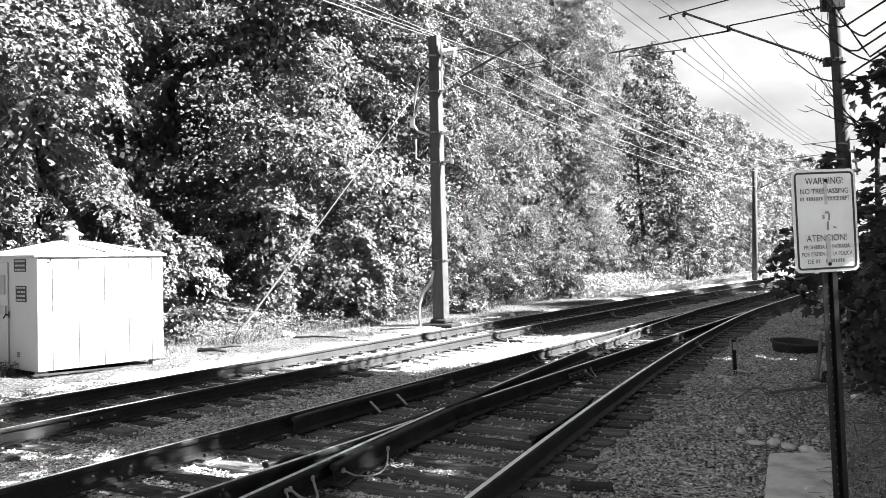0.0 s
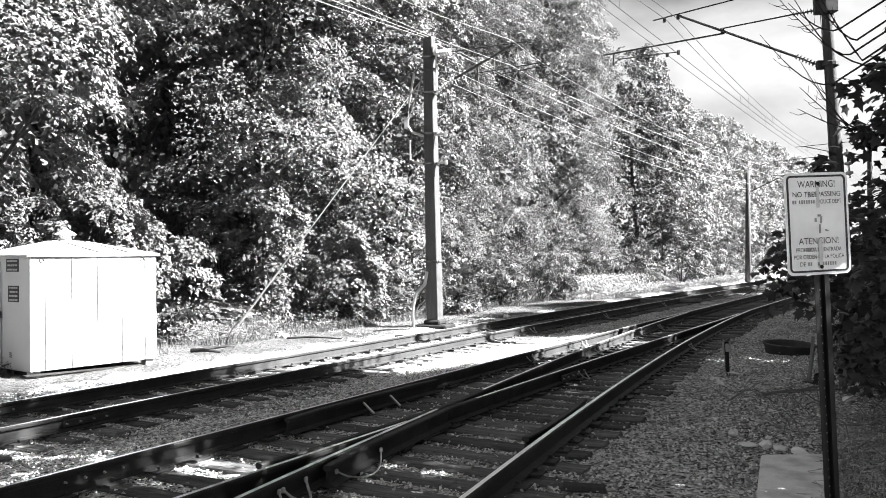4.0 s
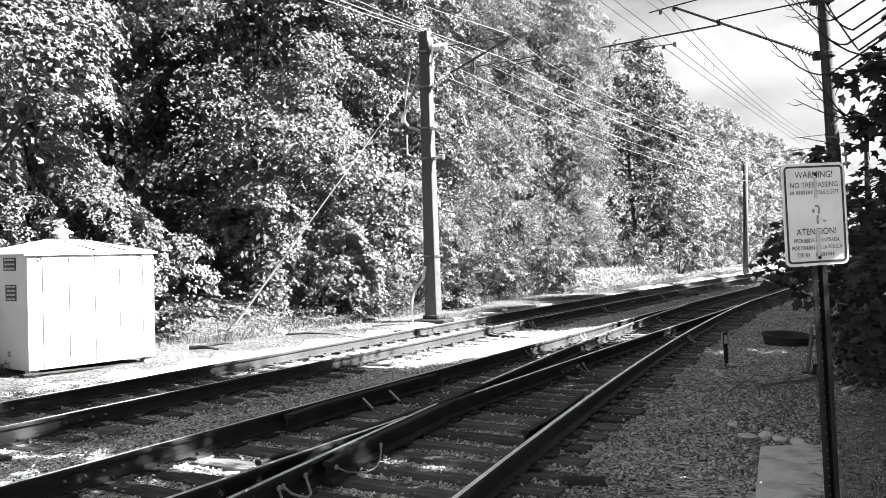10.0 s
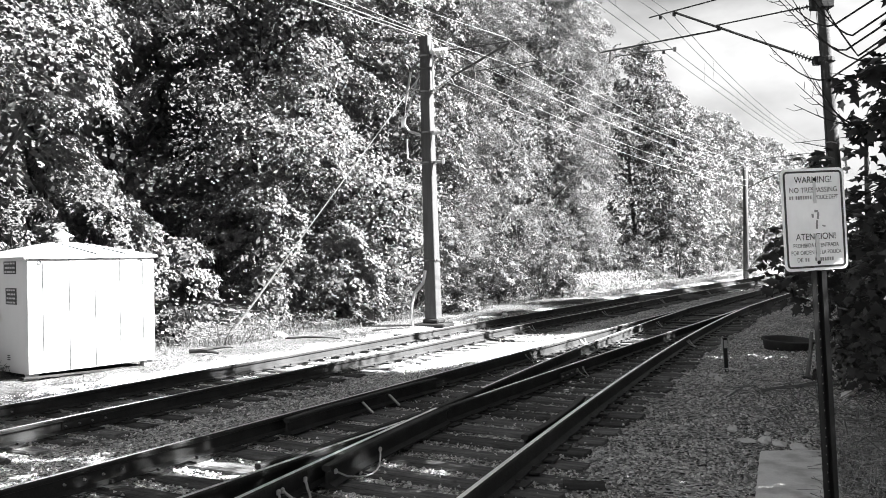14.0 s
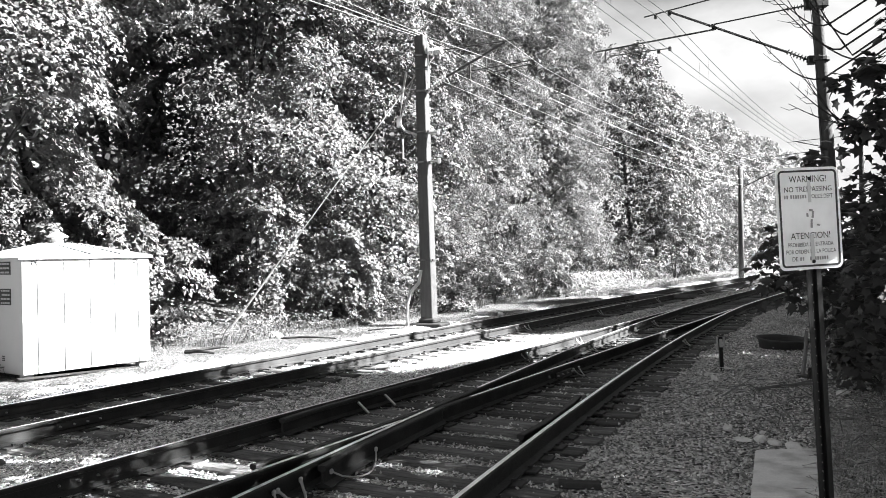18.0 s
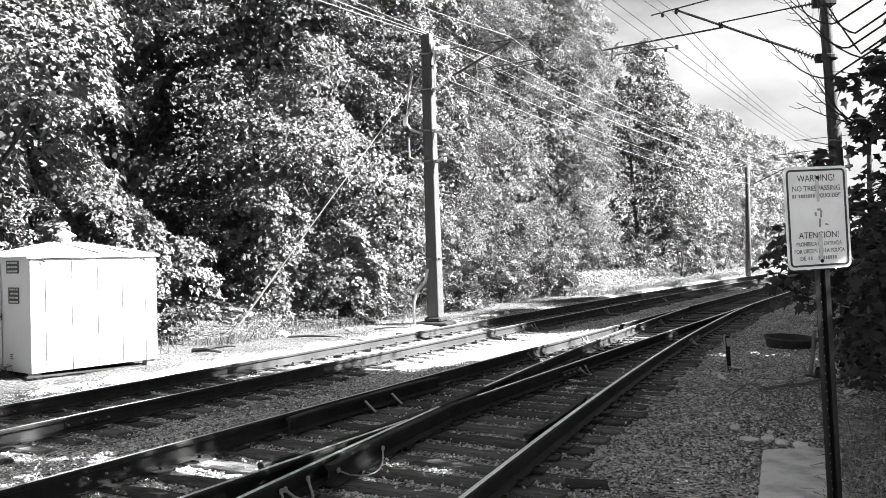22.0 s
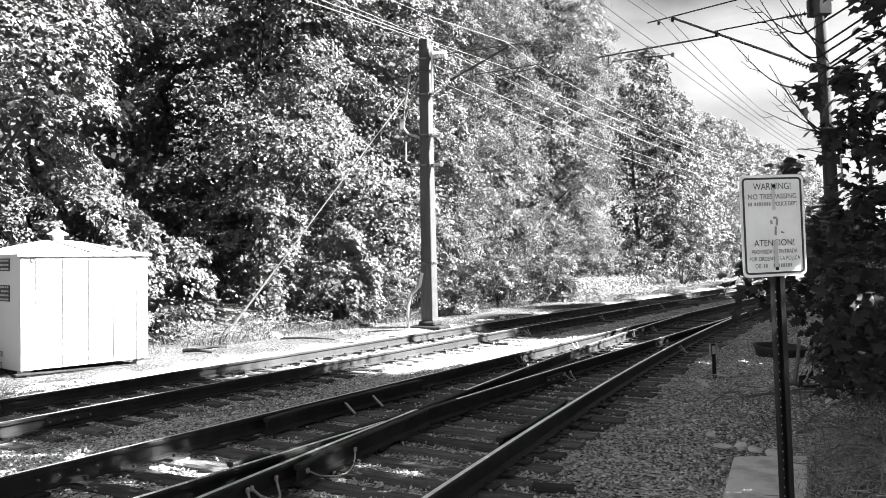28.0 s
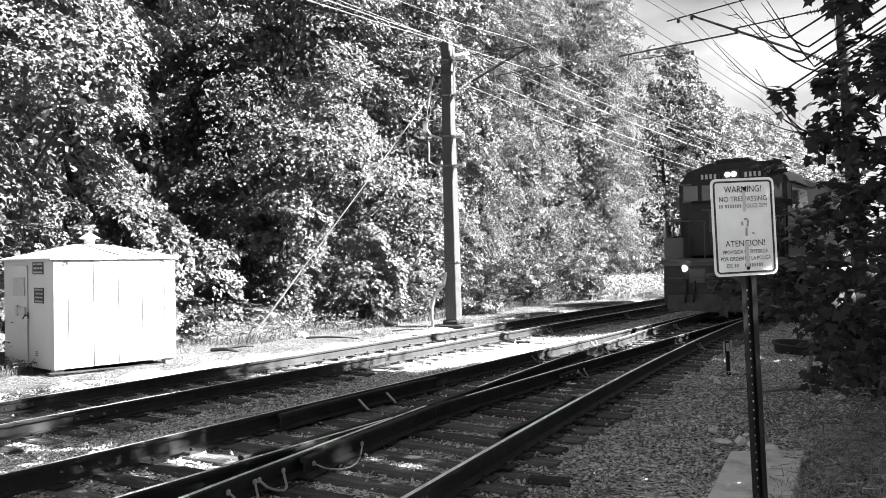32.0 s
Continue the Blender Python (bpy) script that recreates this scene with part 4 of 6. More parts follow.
def make_sign():
    W, Hs = 0.40, 0.578
    t = thing("warning_sign", pose(2.215, 4.90, 1.87, 0, -2.0, 11) @ Matrix.Scale(1.055, 4), "white metal no-trespassing sign with black border on steel post", "sign")
    bm = bmesh.new()
    rounded(bm, W, Hs, 0.035, -0.0015, 0.0015)
    panel = part("panel", bm, M_SIGN, t)
    bm = bmesh.new()
    rounded(bm, W - 0.03, Hs - 0.03, 0.026, -0.0045, -0.0016, hole=0.011)
    part("border", bm, M_INK, panel, "black border line")
    text_mesh("WARNING!", 0.038, 0.235, 0.0, 0.205, M_INK, panel)
    text_mesh("NO TRESPASSING", 0.029, 0.30, 0.0, 0.152, M_INK, panel)
    text_mesh("POLICE DEPT", 0.024, 0.145, 0.082, 0.112, M_INK, panel)
    text_mesh("ATENCION!", 0.036, 0.25, 0.0, -0.115, M_INK, panel)
    text_mesh("PROHIBIDA LA ENTRADA", 0.023, 0.285, 0.0, -0.158, M_INK, panel)
    text_mesh("POR ORDEN DE LA POLICA", 0.023, 0.315, 0.0, -0.198, M_INK, panel)
    text_mesh("DE", 0.023, 0.035, -0.105, -0.238, M_INK, panel)
    worn = material("worn_ink", 0.3, rough=0.6, vary=0.4, scale=30, fine=90, bump=0)
    for x0, count, z in ((-0.148, 2, 0.124), (-0.108, 7, 0.124), (-0.068, 2, -0.227), (-0.005, 8, -0.227)):
        for k in range(count):
            bm = bmesh.new()
            box(bm, 0.0085, 0.002, 0.02, Matrix.Translation((x0 + 0.015 * k, -0.0035, z)))
            part("lettering_bar", bm, worn, panel)
    # worn emblem and streak below the bolt
    bm = bmesh.new()
    for x, z, w, hh in ((0.012, 0.045, 0.022, 0.012), (0.022, 0.02, 0.012, 0.04), (-0.012, 0.02, 0.012, 0.022), (0.012, -0.03, 0.012, 0.05), (0.055, -0.04, 0.02, 0.008)):
        box(bm, w, 0.002, hh, Matrix.Translation((x, -0.0035, z)) @ pose(0, 0, 0, 0, x * 300, 0))
    part("emblem", bm, worn, panel, "worn dark emblem")
    enamel = material("worn_enamel", 0.6, rough=0.5, vary=0.1, scale=20, fine=60, bump=0)
    for x, z, w, hh in ((0.006, 0.15, 0.018, 0.12), (0.008, -0.17, 0.022, 0.16)):
        bm = bmesh.new()
        box(bm, w, 0.002, hh, Matrix.Translation((x, -0.0062, z)))
        part("worn_streak", bm, enamel, panel, "pale worn streak over the lettering")
    for z in (0.225, -0.245):
        bm = bmesh.new()
        turned(bm, [(0.011, 0), (0.011, 0.004), (0.008, 0.008), (0.002, 0.009)], 10, pose(0.01, -0.005, z, 90, 0, 0))
        part("bolt", bm, M_BLACK, panel)
    # flanged channel post with a row of holes
    bm = bmesh.new()
    z0, z1 = -2.05, 0.285
    for x, y, w, d in ((0.012, 0.034, 0.034, 0.006), (-0.007, 0.018, 0.005, 0.034), (0.031, 0.018, 0.005, 0.034), (-0.0215, 0.0035, 0.027, 0.004), (0.0455, 0.0035, 0.027, 0.004)):
        box(bm, w, d, z1 - z0, Matrix.Translation((x, y, (z0 + z1) / 2)))
    post = part("post", bm, M_BLACK, t, "dark steel flanged channel post")
    bm = bmesh.new()
    z = z0 + 0.3
    while z < -0.35:
        turned(bm, [(0.006, 0), (0.006, 0.002)], 8, pose(0.012, 0.0305, z, 90, 0, 0))
        z += 0.0508
    tagged(part("hole", bm, M_SIGN, post, "row of light holes"), kind="stuff")
    return t


make_sign()


# ---- overhead line poles ----
def insulator(name, a, b, parent, discs=7, r=0.055, mat=None):
    """A ribbed insulator between two points."""
    a, b = Vector(a), Vector(b)
    ln = (b - a).length
    prof = [(0.02, 0)]
    for i in range(discs):
        z = ln * (i + 0.3) / discs
        prof += [(0.022, z), (r, z + ln * 0.12 / discs), (r * 0.9, z + ln * 0.35 / discs), (0.022, z + ln * 0.4 / discs)]
    prof += [(0.02, ln)]
    bm = bmesh.new()
    turned(bm, prof, 10, Matrix.Translation(a) @ (b - a).to_track_quat("Z", "Y").to_matrix().to_4x4())
    return part(name, bm, mat or M_PORCELAIN, parent)


def bar(name, a, b, r, parent, mat=None, r1=None, seg=8):
    bm = bmesh.new()
    rod(bm, a, b, r, r1, seg)
    return part(name, bm, mat or M_IRON, parent)


def wire(name, pts, r, mat, label, group="overhead wires"):
    bm = bmesh.new()
    tube(bm, pts, r, 5)
    ob = part(name, bm, mat)
    return tagged(ob, label, "wire", group)


def sag(a, b, s, n=14):
    a, b = Vector(a), Vector(b)
    return [a.lerp(b, i / n) - Vector((0, 0, s * 4 * (i / n) * (1 - i / n))) for i in range(n + 1)]


POLES = "overhead line poles"
# pole by the far track
p1 = thing("utility_pole", label="pale wooden overhead-line pole with bracket arm and guy wire", category="pole", group=POLES)
bm = bmesh.new()
rings = []
for x, z, r in ((-0.35, -0.35, 0.18), (-0.37, 2.0, 0.168), (-0.40, 5.0, 0.15), (-0.42, 7.9, 0.132), (-0.42, 7.93, 0.118)):
    turn = Matrix.Rotation(radians(-24), 3, "Z")
    rings.append([bm.verts.new(Vector((x, 23.1, z)) + turn @ Vector(q)) for q in ((r - 0.015, -r, 0), (r, -r + 0.015, 0), (r, r, 0), (-r, r, 0), (-r, -r + 0.015, 0), (-r + 0.015, -r, 0))])
for a, b in zip(rings, rings[1:]):
    for k in range(6):
        bm.faces.new((a[k], a[(k + 1) % 6], b[(k + 1) % 6], b[k]))
bm.faces.new(rings[0][::-1])
bm.faces.new(rings[-1])
part("shaft", bm, M_POLE, p1)
bm = bmesh.new()
box(bm, 0.95, 0.7, 0.16, Matrix.Translation((-0.33, 23.05, -0.26)) @ pose(0, 0, 0, 0, 0, -25), 0.03)
box(bm, 0.5, 0.5, 0.14, Matrix.Translation((-0.34, 23.08, -0.12)) @ pose(0, 0, 0, 0, 0, -25), 0.04)
part("footing", bm, M_TIMBER, p1, "dark timber footing")
for z in (1.55, 4.3, 5.15, 6.3, 6.95, 7.3):
    bm = bmesh.new()
    w = 0.41 - 0.0115 * z
    box(bm, w, w, 0.06, Matrix.Translation((-0.36 - z * 0.008, 23.1, z + 0.03)) @ pose(0, 0, 0, 0, 0, -24), 0.006)
    box(bm, 0.34, 0.06, 0.05, Matrix.Translation((-0.36 - z * 0.008, 22.93, z + 0.03)))
    part("band", bm, M_IRON, p1)
insulator("insulator", (-0.28, 23.02, 7.43), (0.2, 22.75, 7.41), p1, 6, 0.105)
bar("tie_rod", (0.13, 22.78, 7.41), (2.22, 21.58, 7.37), 0.018, p1)
insulator("insulator", (-0.3, 23.03, 6.3), (0.3, 22.69, 6.66), p1, 8, 0.065, M_GALV)
bar("bracket_arm", (0.28, 22.7, 6.65), (1.86, 21.79, 7.35), 0.035, p1)
bar("steady_arm", (0.9, 22.36, 6.72), (2.63, 21.35, 6.76), 0.016, p1)
bar("registration_arm", (1.5, 22.0, 6.6), (2.5, 21.43, 6.66), 0.014, p1)
bar("drop_bracket", (0.92, 22.33, 6.95), (0.92, 22.33, 6.5), 0.025, p1)
bar("drop_bracket", (1.35, 22.1, 7.12), (1.35, 22.1, 6.56), 0.016, p1)
# conduit down the pole and side brackets
bm = bmesh.new()
tube(bm, [(-0.86, 23.3, 6.95), (-1.0, 23.4, 6.2), (-1.08, 23.45, 5.5), (-0.95, 23.35, 5.28), (-0.55, 23.2, 5.12)], 0.035, 7)
part("conduit", bm, M_GALV, p1)
bm = bmesh.new()
tube(bm, [(-1.0, 23.4, 5.05), (-1.0, 23.4, 4.5), (-0.8, 23.3, 4.38), (-0.45, 23.15, 4.35)], 0.03, 7)
part("conduit", bm, M_GALV, p1)
bm = bmesh.new()
box(bm, 0.14, 0.12, 0.3, Matrix.Translation((-1.1, 23.45, 5.55)), 0.01)
part("junction_box", bm, M_GALV, p1)
bm = bmesh.new()
tube(bm, [(-0.55, 23.0, 1.3), (-0.62, 23.0, 0.95), (-0.85, 22.98, 0.7), (-0.95, 22.95, 0.35), (-0.95, 22.95, -0.35)], 0.05, 8)
part("conduit", bm, M_GALV, p1)
for z in (5.14, 4.34):
    bm = bmesh.new()
    box(bm, 0.5, 0.08, 0.06, Matrix.Translation((-0.2, 22.95, z)) @ pose(0, 0, 0, 0, 0, -28), 0.01)
    box(bm, 0.09, 0.09, 0.14, Matrix.Translation((0.02, 22.85, z)), 0.01)
    part("side_bracket", bm, M_GALV, p1)
bm = bmesh.new()
box(bm, 0.05, 0.1, 1.4, Matrix.Translation((-0.22, 22.94, 7.0)) @ pose(0, 0.0, 0, 0, -0.5, 0), 0.01)
part("cover_strip", bm, M_WHITE, p1)
bar("guy_wire", (-0.57, 23.15, 6.83), (-5.62, 21.08, -0.3), 0.016, p1, M_WIRE_BRIGHT, seg=6)
bar("guy_guard", (-4.4, 21.58, 1.42), (-5.62, 21.08, -0.3), 0.028, p1, M_WIRE_BRIGHT)
bar("conduit", (-0.62, 23.18, 6.85), (-1.05, 23.42, 5.6), 0.018, p1, M_WIRE_BRIGHT)

# pole on the near side with two arms
p2 = thing("utility_pole", label="dark overhead-line pole with long cantilever arms behind leaves", category="pole", group=POLES)
bm = bmesh.new()
tube(bm, [(9.0, 18.4, -0.35), (8.85, 18.45, 2.5), (8.72, 18.5, 6.0), (8.6, 18.55, 9.6)], [0.175, 0.155, 0.135, 0.115], 14)
part("shaft", bm, M_POLE, p2, smooth=True)
for z in (5.9, 7.15, 7.35):
    bm = bmesh.new()
    turned(bm, [(0.17, 0), (0.18, 0.01), (0.18, 0.09), (0.17, 0.1)], 14, Matrix.Translation((8.74 - (z - 5.5) * 0.035, 18.5, z)))
    box(bm, 0.16, 0.12, 0.2, Matrix.Translation((8.56 - (z - 5.5) * 0.035, 18.6, z + 0.05)), 0.01)
    part("clamp", bm, M_IRON, p2)
bm = bmesh.new()
box(bm, 0.3, 0.34, 0.55, Matrix.Translation((8.66, 18.4, 7.35)), 0.02)
part("junction_box", bm, M_IRON, p2)
insulator("insulator", (8.52, 18.63, 5.95), (8.10, 18.87, 6.23), p2, 7, 0.07, M_IRON)
bar("cantilever_arm", (8.14, 18.85, 6.2), (5.82, 20.18, 7.58), 0.032, p2)
insulator("insulator", (8.56, 18.61, 7.22), (8.05, 18.9, 7.2), p2, 8, 0.06, M_IRON)
bar("tie_rod", (8.1, 18.87, 7.2), (6.66, 19.70, 7.11), 0.018, p2)
bar("steady_arm", (6.74, 19.65, 6.99), (4.14, 21.15, 6.87), 0.022, p2)
bar("tie_rod", (8.5, 18.65, 7.95), (5.25, 20.5, 7.56), 0.018, p2)
bar("drop_bracket", (4.37, 21.02, 6.87), (4.35, 21.03, 6.56), 0.022, p2)
bm = bmesh.new()
tube(bm, [(4.35, 21.03, 6.57), (4.47, 20.96, 6.71), (5.1, 20.6, 6.71), (5.82, 20.19, 6.69)], 0.014, 6)
part("registration_arm", bm, M_IRON, p2)
for x, y, z in ((6.7, 19.68, 7.06), (5.79, 20.2, 7.55), (5.5, 20.37, 7.53), (5.55, 20.35, 6.66), (5.79, 20.2, 6.68)):
    bm = bmesh.new()
    box(bm, 0.07, 0.07, 0.11, Matrix.Translation((x, y, z)), 0.01)
    part("wire_clamp", bm, M_IRON, p2)
bar("earth_wire", (8.5, 18.5, 7.3), (8.83, 18.27, 0.0), 0.008, p2, M_WIRE_DARK, seg=5)
insulator("surge_arrester", (9.02, 18.3, 3.35), (8.97, 18.32, 4.0), p2, 3, 0.085, M_GALV)

# far poles
p3 = thing("utility_pole", label="distant overhead-line pole at the edge of the wood", category="pole", group=POLES)
bm = bmesh.new()
tube(bm, [(20.75, 56.6, -0.5), (20.82, 56.6, 3.5), (20.88, 56.6, 7.4)], [0.19, 0.17, 0.15], 10)
part("shaft", bm, M_POLE, p3, smooth=True)
bar("bracket_arm", (20.9, 56.6, 5.9), (23.0, 55.4, 7.0), 0.035, p3)
bar("tie_rod", (20.9, 56.6, 7.0), (23.2, 55.3, 6.95), 0.02, p3)
p4 = thing("utility_pole", label="distant overhead-line pole with cantilever arms", category="pole", group=POLES)
bm = bmesh.new()
tube(bm, [(23.8, 46.1, -0.5), (23.85, 46.1, 4.0), (23.9, 46.1, 8.6)], [0.19, 0.17, 0.15], 10)
part("shaft", bm, M_POLE, p4, smooth=True)
for a, b, r in (((23.85, 46.1, 8.0), (20.5, 48.0, 7.88), 0.02), ((23.8, 46.15, 6.9), (20.9, 47.8, 7.9), 0.03), ((22.0, 47.2, 7.26), (19.3, 48.7, 7.1), 0.02), ((23.85, 46.1, 7.2), (22.0, 47.2, 7.3), 0.02), ((19.7, 48.5, 6.97), (21.0, 47.74, 6.89), 0.016), ((19.65, 48.5, 7.1), (19.65, 48.5, 6.8), 0.02)):
    bar("cantilever_arm", a, b, r, p4)

# contact and messenger wires over the near track, in pairs with droppers
SUP = [-12.0, 20.28, 47.9, 75.0]
for s in (-0.13, 0.13):
    for zc, zs, rad in ((6.66, 0.03, 0.008), (7.53, 0.5, 0.008)):
        pts = []
        for a, b in zip(SUP, SUP[1:]):
            for i in range(12):
                k = i / 12
                y = a + (b - a) * k
                top = zc + (0.25 if a > 40 else 0)
                pts.append(track_point(c_main, y, s + 0.02, top - zs * 4 * k * (1 - k)))
        wire("overhead_wire", pts, rad, M_WIRE_DARK, "thin dark overhead wire above the near track")
    for y in (13.5, 16.5, 24, 28, 32, 36, 40, 44):
        k = (y - 20.28) / 27.62 if y > 20.28 else (y + 12) / 32.28
        z1 = 7.53 - 2.0 * k * (1 - k)
        wire("dropper_wire", [track_point(c_main, y, s + 0.02, z1), track_point(c_main, y, s + 0.02, 6.64)], 0.003, M_WIRE_DARK, "thin vertical dropper between overhead wires")
# wires along the poles of the far track
for (x, y, z), (x2, y2, z2), s, r in (((-0.55, 23.1, 7.9), (20.85, 56.6, 7.35), 0.45, 0.006), ((-0.28, 23.0, 7.85), (21.0, 56.5, 7.2), 0.5, 0.006), ((-0.2, 22.9, 7.15), (21.0, 56.5, 6.5), 0.5, 0.007), ((-0.2, 22.9, 6.75), (21.0, 56.5, 6.1), 0.5, 0.007)):
    wire("feeder_wire", sag((x, y, z), (x2, y2, z2), s), r, M_WIRE_BRIGHT, "sunlit feeder wire strung between poles")
for k, zz in enumerate((7.95, 7.88)):
    wire("feeder_wire", sag((-0.5 + 0.15 * k, 23.1, 7.9), (-20.5, -10 - k, 8.9 + k * 0.5), 0.7), 0.01, M_WIRE_BRIGHT, "sunlit feeder wire strung between poles")
for zc, zs in ((6.7, 0.05), (7.38, 0.45)):
    pts = []
    for a, b in ((-12.0, 21.65), (21.65, 55.4), (55.4, 90.0)):
        for i in range(12):
            k = i / 12
            y = a + (b - a) * k
            pts.append(track_point(c_far, y, 0.35 if k == 0 else 0.1, zc - zs * 4 * k * (1 - k)))
    wire("overhead_wire", pts, 0.006, M_WIRE_BRIGHT, "thin overhead wire above the far track")

# ---- turnout details ----
# frog: the two running rails meet in a point, with wing rails beside it
def wing(y, a, oa, b, ob):
    """From the closure rail (a, oa) across to a line beside the other running rail (b, ob), flared at its end."""
    k = down(9.7, 8.9, y)
    p = track_point(a, y, oa(y), 0.0).lerp(track_point(b, y, ob(y), 0.0), k)
    return p


rail_mesh("wing_rail", [wing(y, c_turn, lambda v: -HALF, c_main, lambda v: main_right(v) - 0.085 - 0.06 * down(7.7, 7.1, v)) for y in steps(7.1, 10.2, 0.2)], turnout, mats=WORN)
rail_mesh("wing_rail", [wing(y, c_main, main_right, c_turn, lambda v: -HALF + 0.085 + 0.06 * down(7.1, 6.5, v)) for y in steps(6.5, 10.2, 0.2)], turnout, mats=WORN)
# guard rails opposite the frog, flared at their ends
def flare(y, a, b):
    e = min(y - a, b - y)
    return 0.05 * max(0.0, 1 - e / 0.5)


rail_mesh("guard_rail", [track_point(c_main, y, -HALF + 0.155 + flare(y, 8.5, 11.2), -0.004) for y in steps(8.5, 11.2, 0.2)], turnout, mats=[M_RAIL, M_RAIL])
rail_mesh("guard_rail", [track_point(c_turn, y, HALF - 0.12 - flare(y, 8.0, 10.1), -0.012) for y in steps(8.0, 10.1, 0.2)], turnout, mats=[M_RAIL, M_RAIL])


def along(c, y, off, z):
    d, r = heading(c, y)
    return Matrix.Translation(track_point(c, y, off, z)) @ Matrix.Rotation(math.atan2(-d.x, d.y), 4, "Z")


def joint_bar(c, y, off, side, z, parent):
    """A bolted splice bar on one side of a rail joint."""
    bm = bmesh.new()
    box(bm, 0.022, 0.62, 0.085, along(c, y, off + side * 0.024, z - 0.095), 0.006)
    ob = part("splice_bar", bm, M_IRON, parent, "bolted splice bar at a rail joint")
    for k in range(4):
        bm = bmesh.new()
        m = along(c, y - 0.24 + 0.16 * k, off + side * 0.04, z - 0.095)
        turned(bm, [(0.013, 0), (0.013, 0.014), (0.009, 0.02), (0.009, 0.03)], 6, m @ pose(0, 0, 0, 0, 90 * side, 0))
        part("bolt", bm, M_GALV, ob)


for c, y, off, side, z, par in ((c_far, 10.0, -HALF, 1, Z_FAR, far_track), (c_far, 10.2, HALF, 1, Z_FAR, far_track), (c_main, 6.55, -HALF, 1, 0, turnout), (c_far, 21.4, HALF, 1, Z_FAR, far_track),
                                (c_main, 12.6, HALF, 1, 0, turnout), (c_turn, 7.0, -HALF, 1, 0, turnout), (c_main, 20.2, -HALF, 1, 0, turnout), (c_far, 29, HALF, 1, Z_FAR, far_track)):
    joint_bar(c, y, off, side, z, par)

# bright bond wires at the joints
M_BOND = material("bare_copper_bond", 0.5, rough=0.4, metal=0.6, vary=0.2, bump=0.1)


def bond(c, y, off, side, z, par, ln=0.5, r=0.009):
    bm = bmesh.new()
    pts = []
    for i in range(9):
        k = i / 8
        pts.append(track_point(c, y - ln / 2 + ln * k, off + side * (0.045 + 0.13 * math.sin(k * math.pi)), z - 0.08 - 0.11 * math.sin(k * math.pi) ** 0.6))
    tube(bm, pts, r, 5)
    for k in (0, 8):
        box(bm, 0.03, 0.045, 0.04, Matrix.Translation(pts[k]), 0.008)
    part("bond_wire", bm, M_BOND, par, "bright bond wire at a rail joint")


bond(c_turn, 7.0, -HALF + 0.11, 1, 0, turnout, 0.75, 0.008)
bond(c_turn, 6.2, -HALF, 1, 0, turnout, 0.3, 0.012)
bond(c_turn, 5.85, -HALF, 1, 0, turnout, 0.3, 0.01)
for c, y, off, z, par in ((c_turn, 10.4, -HALF, 0, turnout), (c_main, 14.2, -HALF, 0, turnout), (c_main, 16.5, -HALF, 0, turnout), (c_turn, 15.3, -HALF, 0, turnout), (c_turn, 20.3, -HALF, 0, turnout), (c_turn, 16.5, HALF, 0, turnout),
                          (c_far, 21.7, HALF, Z_FAR, far_track), (c_far, 26.5, HALF, Z_FAR, far_track), (c_far, 32, HALF, Z_FAR, far_track), (c_far, 38, HALF, Z_FAR, far_track), (c_main, 13.0, HALF, 0, turnout)):
    bond(c, y, off, 1, z, par, 0.2, 0.009)

# rail braces outside the guard rail and rods between the switch blades
for y in (9.7, 10.2):
    bm = bmesh.new()
    m = along(c_main, y, -HALF + 0.28, -0.12)
    box(bm, 0.2, 0.035, 0.02, m @ pose(0, 0, 0, 0, 38, 0), 0.004)
    part("rail_brace", bm, M_GALV, turnout, "worn metal rail brace")
for y in (21.0, 23.2):
    bm = bmesh.new()
    rod(bm, track_point(c_main, y, -0.7, -0.14), track_point(c_main, y, 0.95, -0.14), 0.02)
    part("switch_rod", bm, M_IRON, turnout)

# ---- things beside the tracks ----
pad = thing("concrete_slab", label="flat pale concrete slab lying in the gravel", category="slab")
bm = bmesh.new()
vs = [bm.verts.new(v) for v in ((2.88, 7.6, 0), (3.56, 7.61, 0), (2.93, 6.16, 0), (2.28, 6.14, 0))]
f = bm.faces.new(vs[::-1])
if f.normal.z < 0:
    f.normal_flip()
g = bmesh.ops.extrude_face_region(bm, geom=[f])
bmesh.ops.translate(bm, vec=(0, 0, -0.09), verts=[v for v in g["geom"] if isinstance(v, bmesh.types.BMVert)])
bmesh.ops.bevel(bm, geom=bm.edges[:], offset=0.008, segments=2, affect="EDGES")
bmesh.ops.recalc_face_normals(bm, faces=bm.faces)
part("slab", bm, M_CONCRETE, pad, m=pose(0, 0, -0.165))

stake = thing("marker_post", pose(4.46, 13.1, -0.26, 0, -2, 0), "short dark marker post with white reflective head", "post")
bm = bmesh.new()
box(bm, 0.055, 0.05, 0.42, Matrix.Translation((0, 0, 0.21)), 0.006)
part("stem", bm, M_BLACK, stake)
bm = bmesh.new()
for x in (-0.055, 0.055):
    box(bm, 0.022, 0.03, 0.19, Matrix.Translation((x, -0.02, 0.46)), 0.004)
box(bm, 0.05, 0.03, 0.13, Matrix.Translation((0, -0.022, 0.46)), 0.004)
part("reflector", bm, M_WHITE, stake, "white reflective head")
bm = bmesh.new()
box(bm, 0.06, 0.045, 0.2, Matrix.Translation((0, 0.0, 0.46)), 0.004)
part("head", bm, M_BLACK, stake)

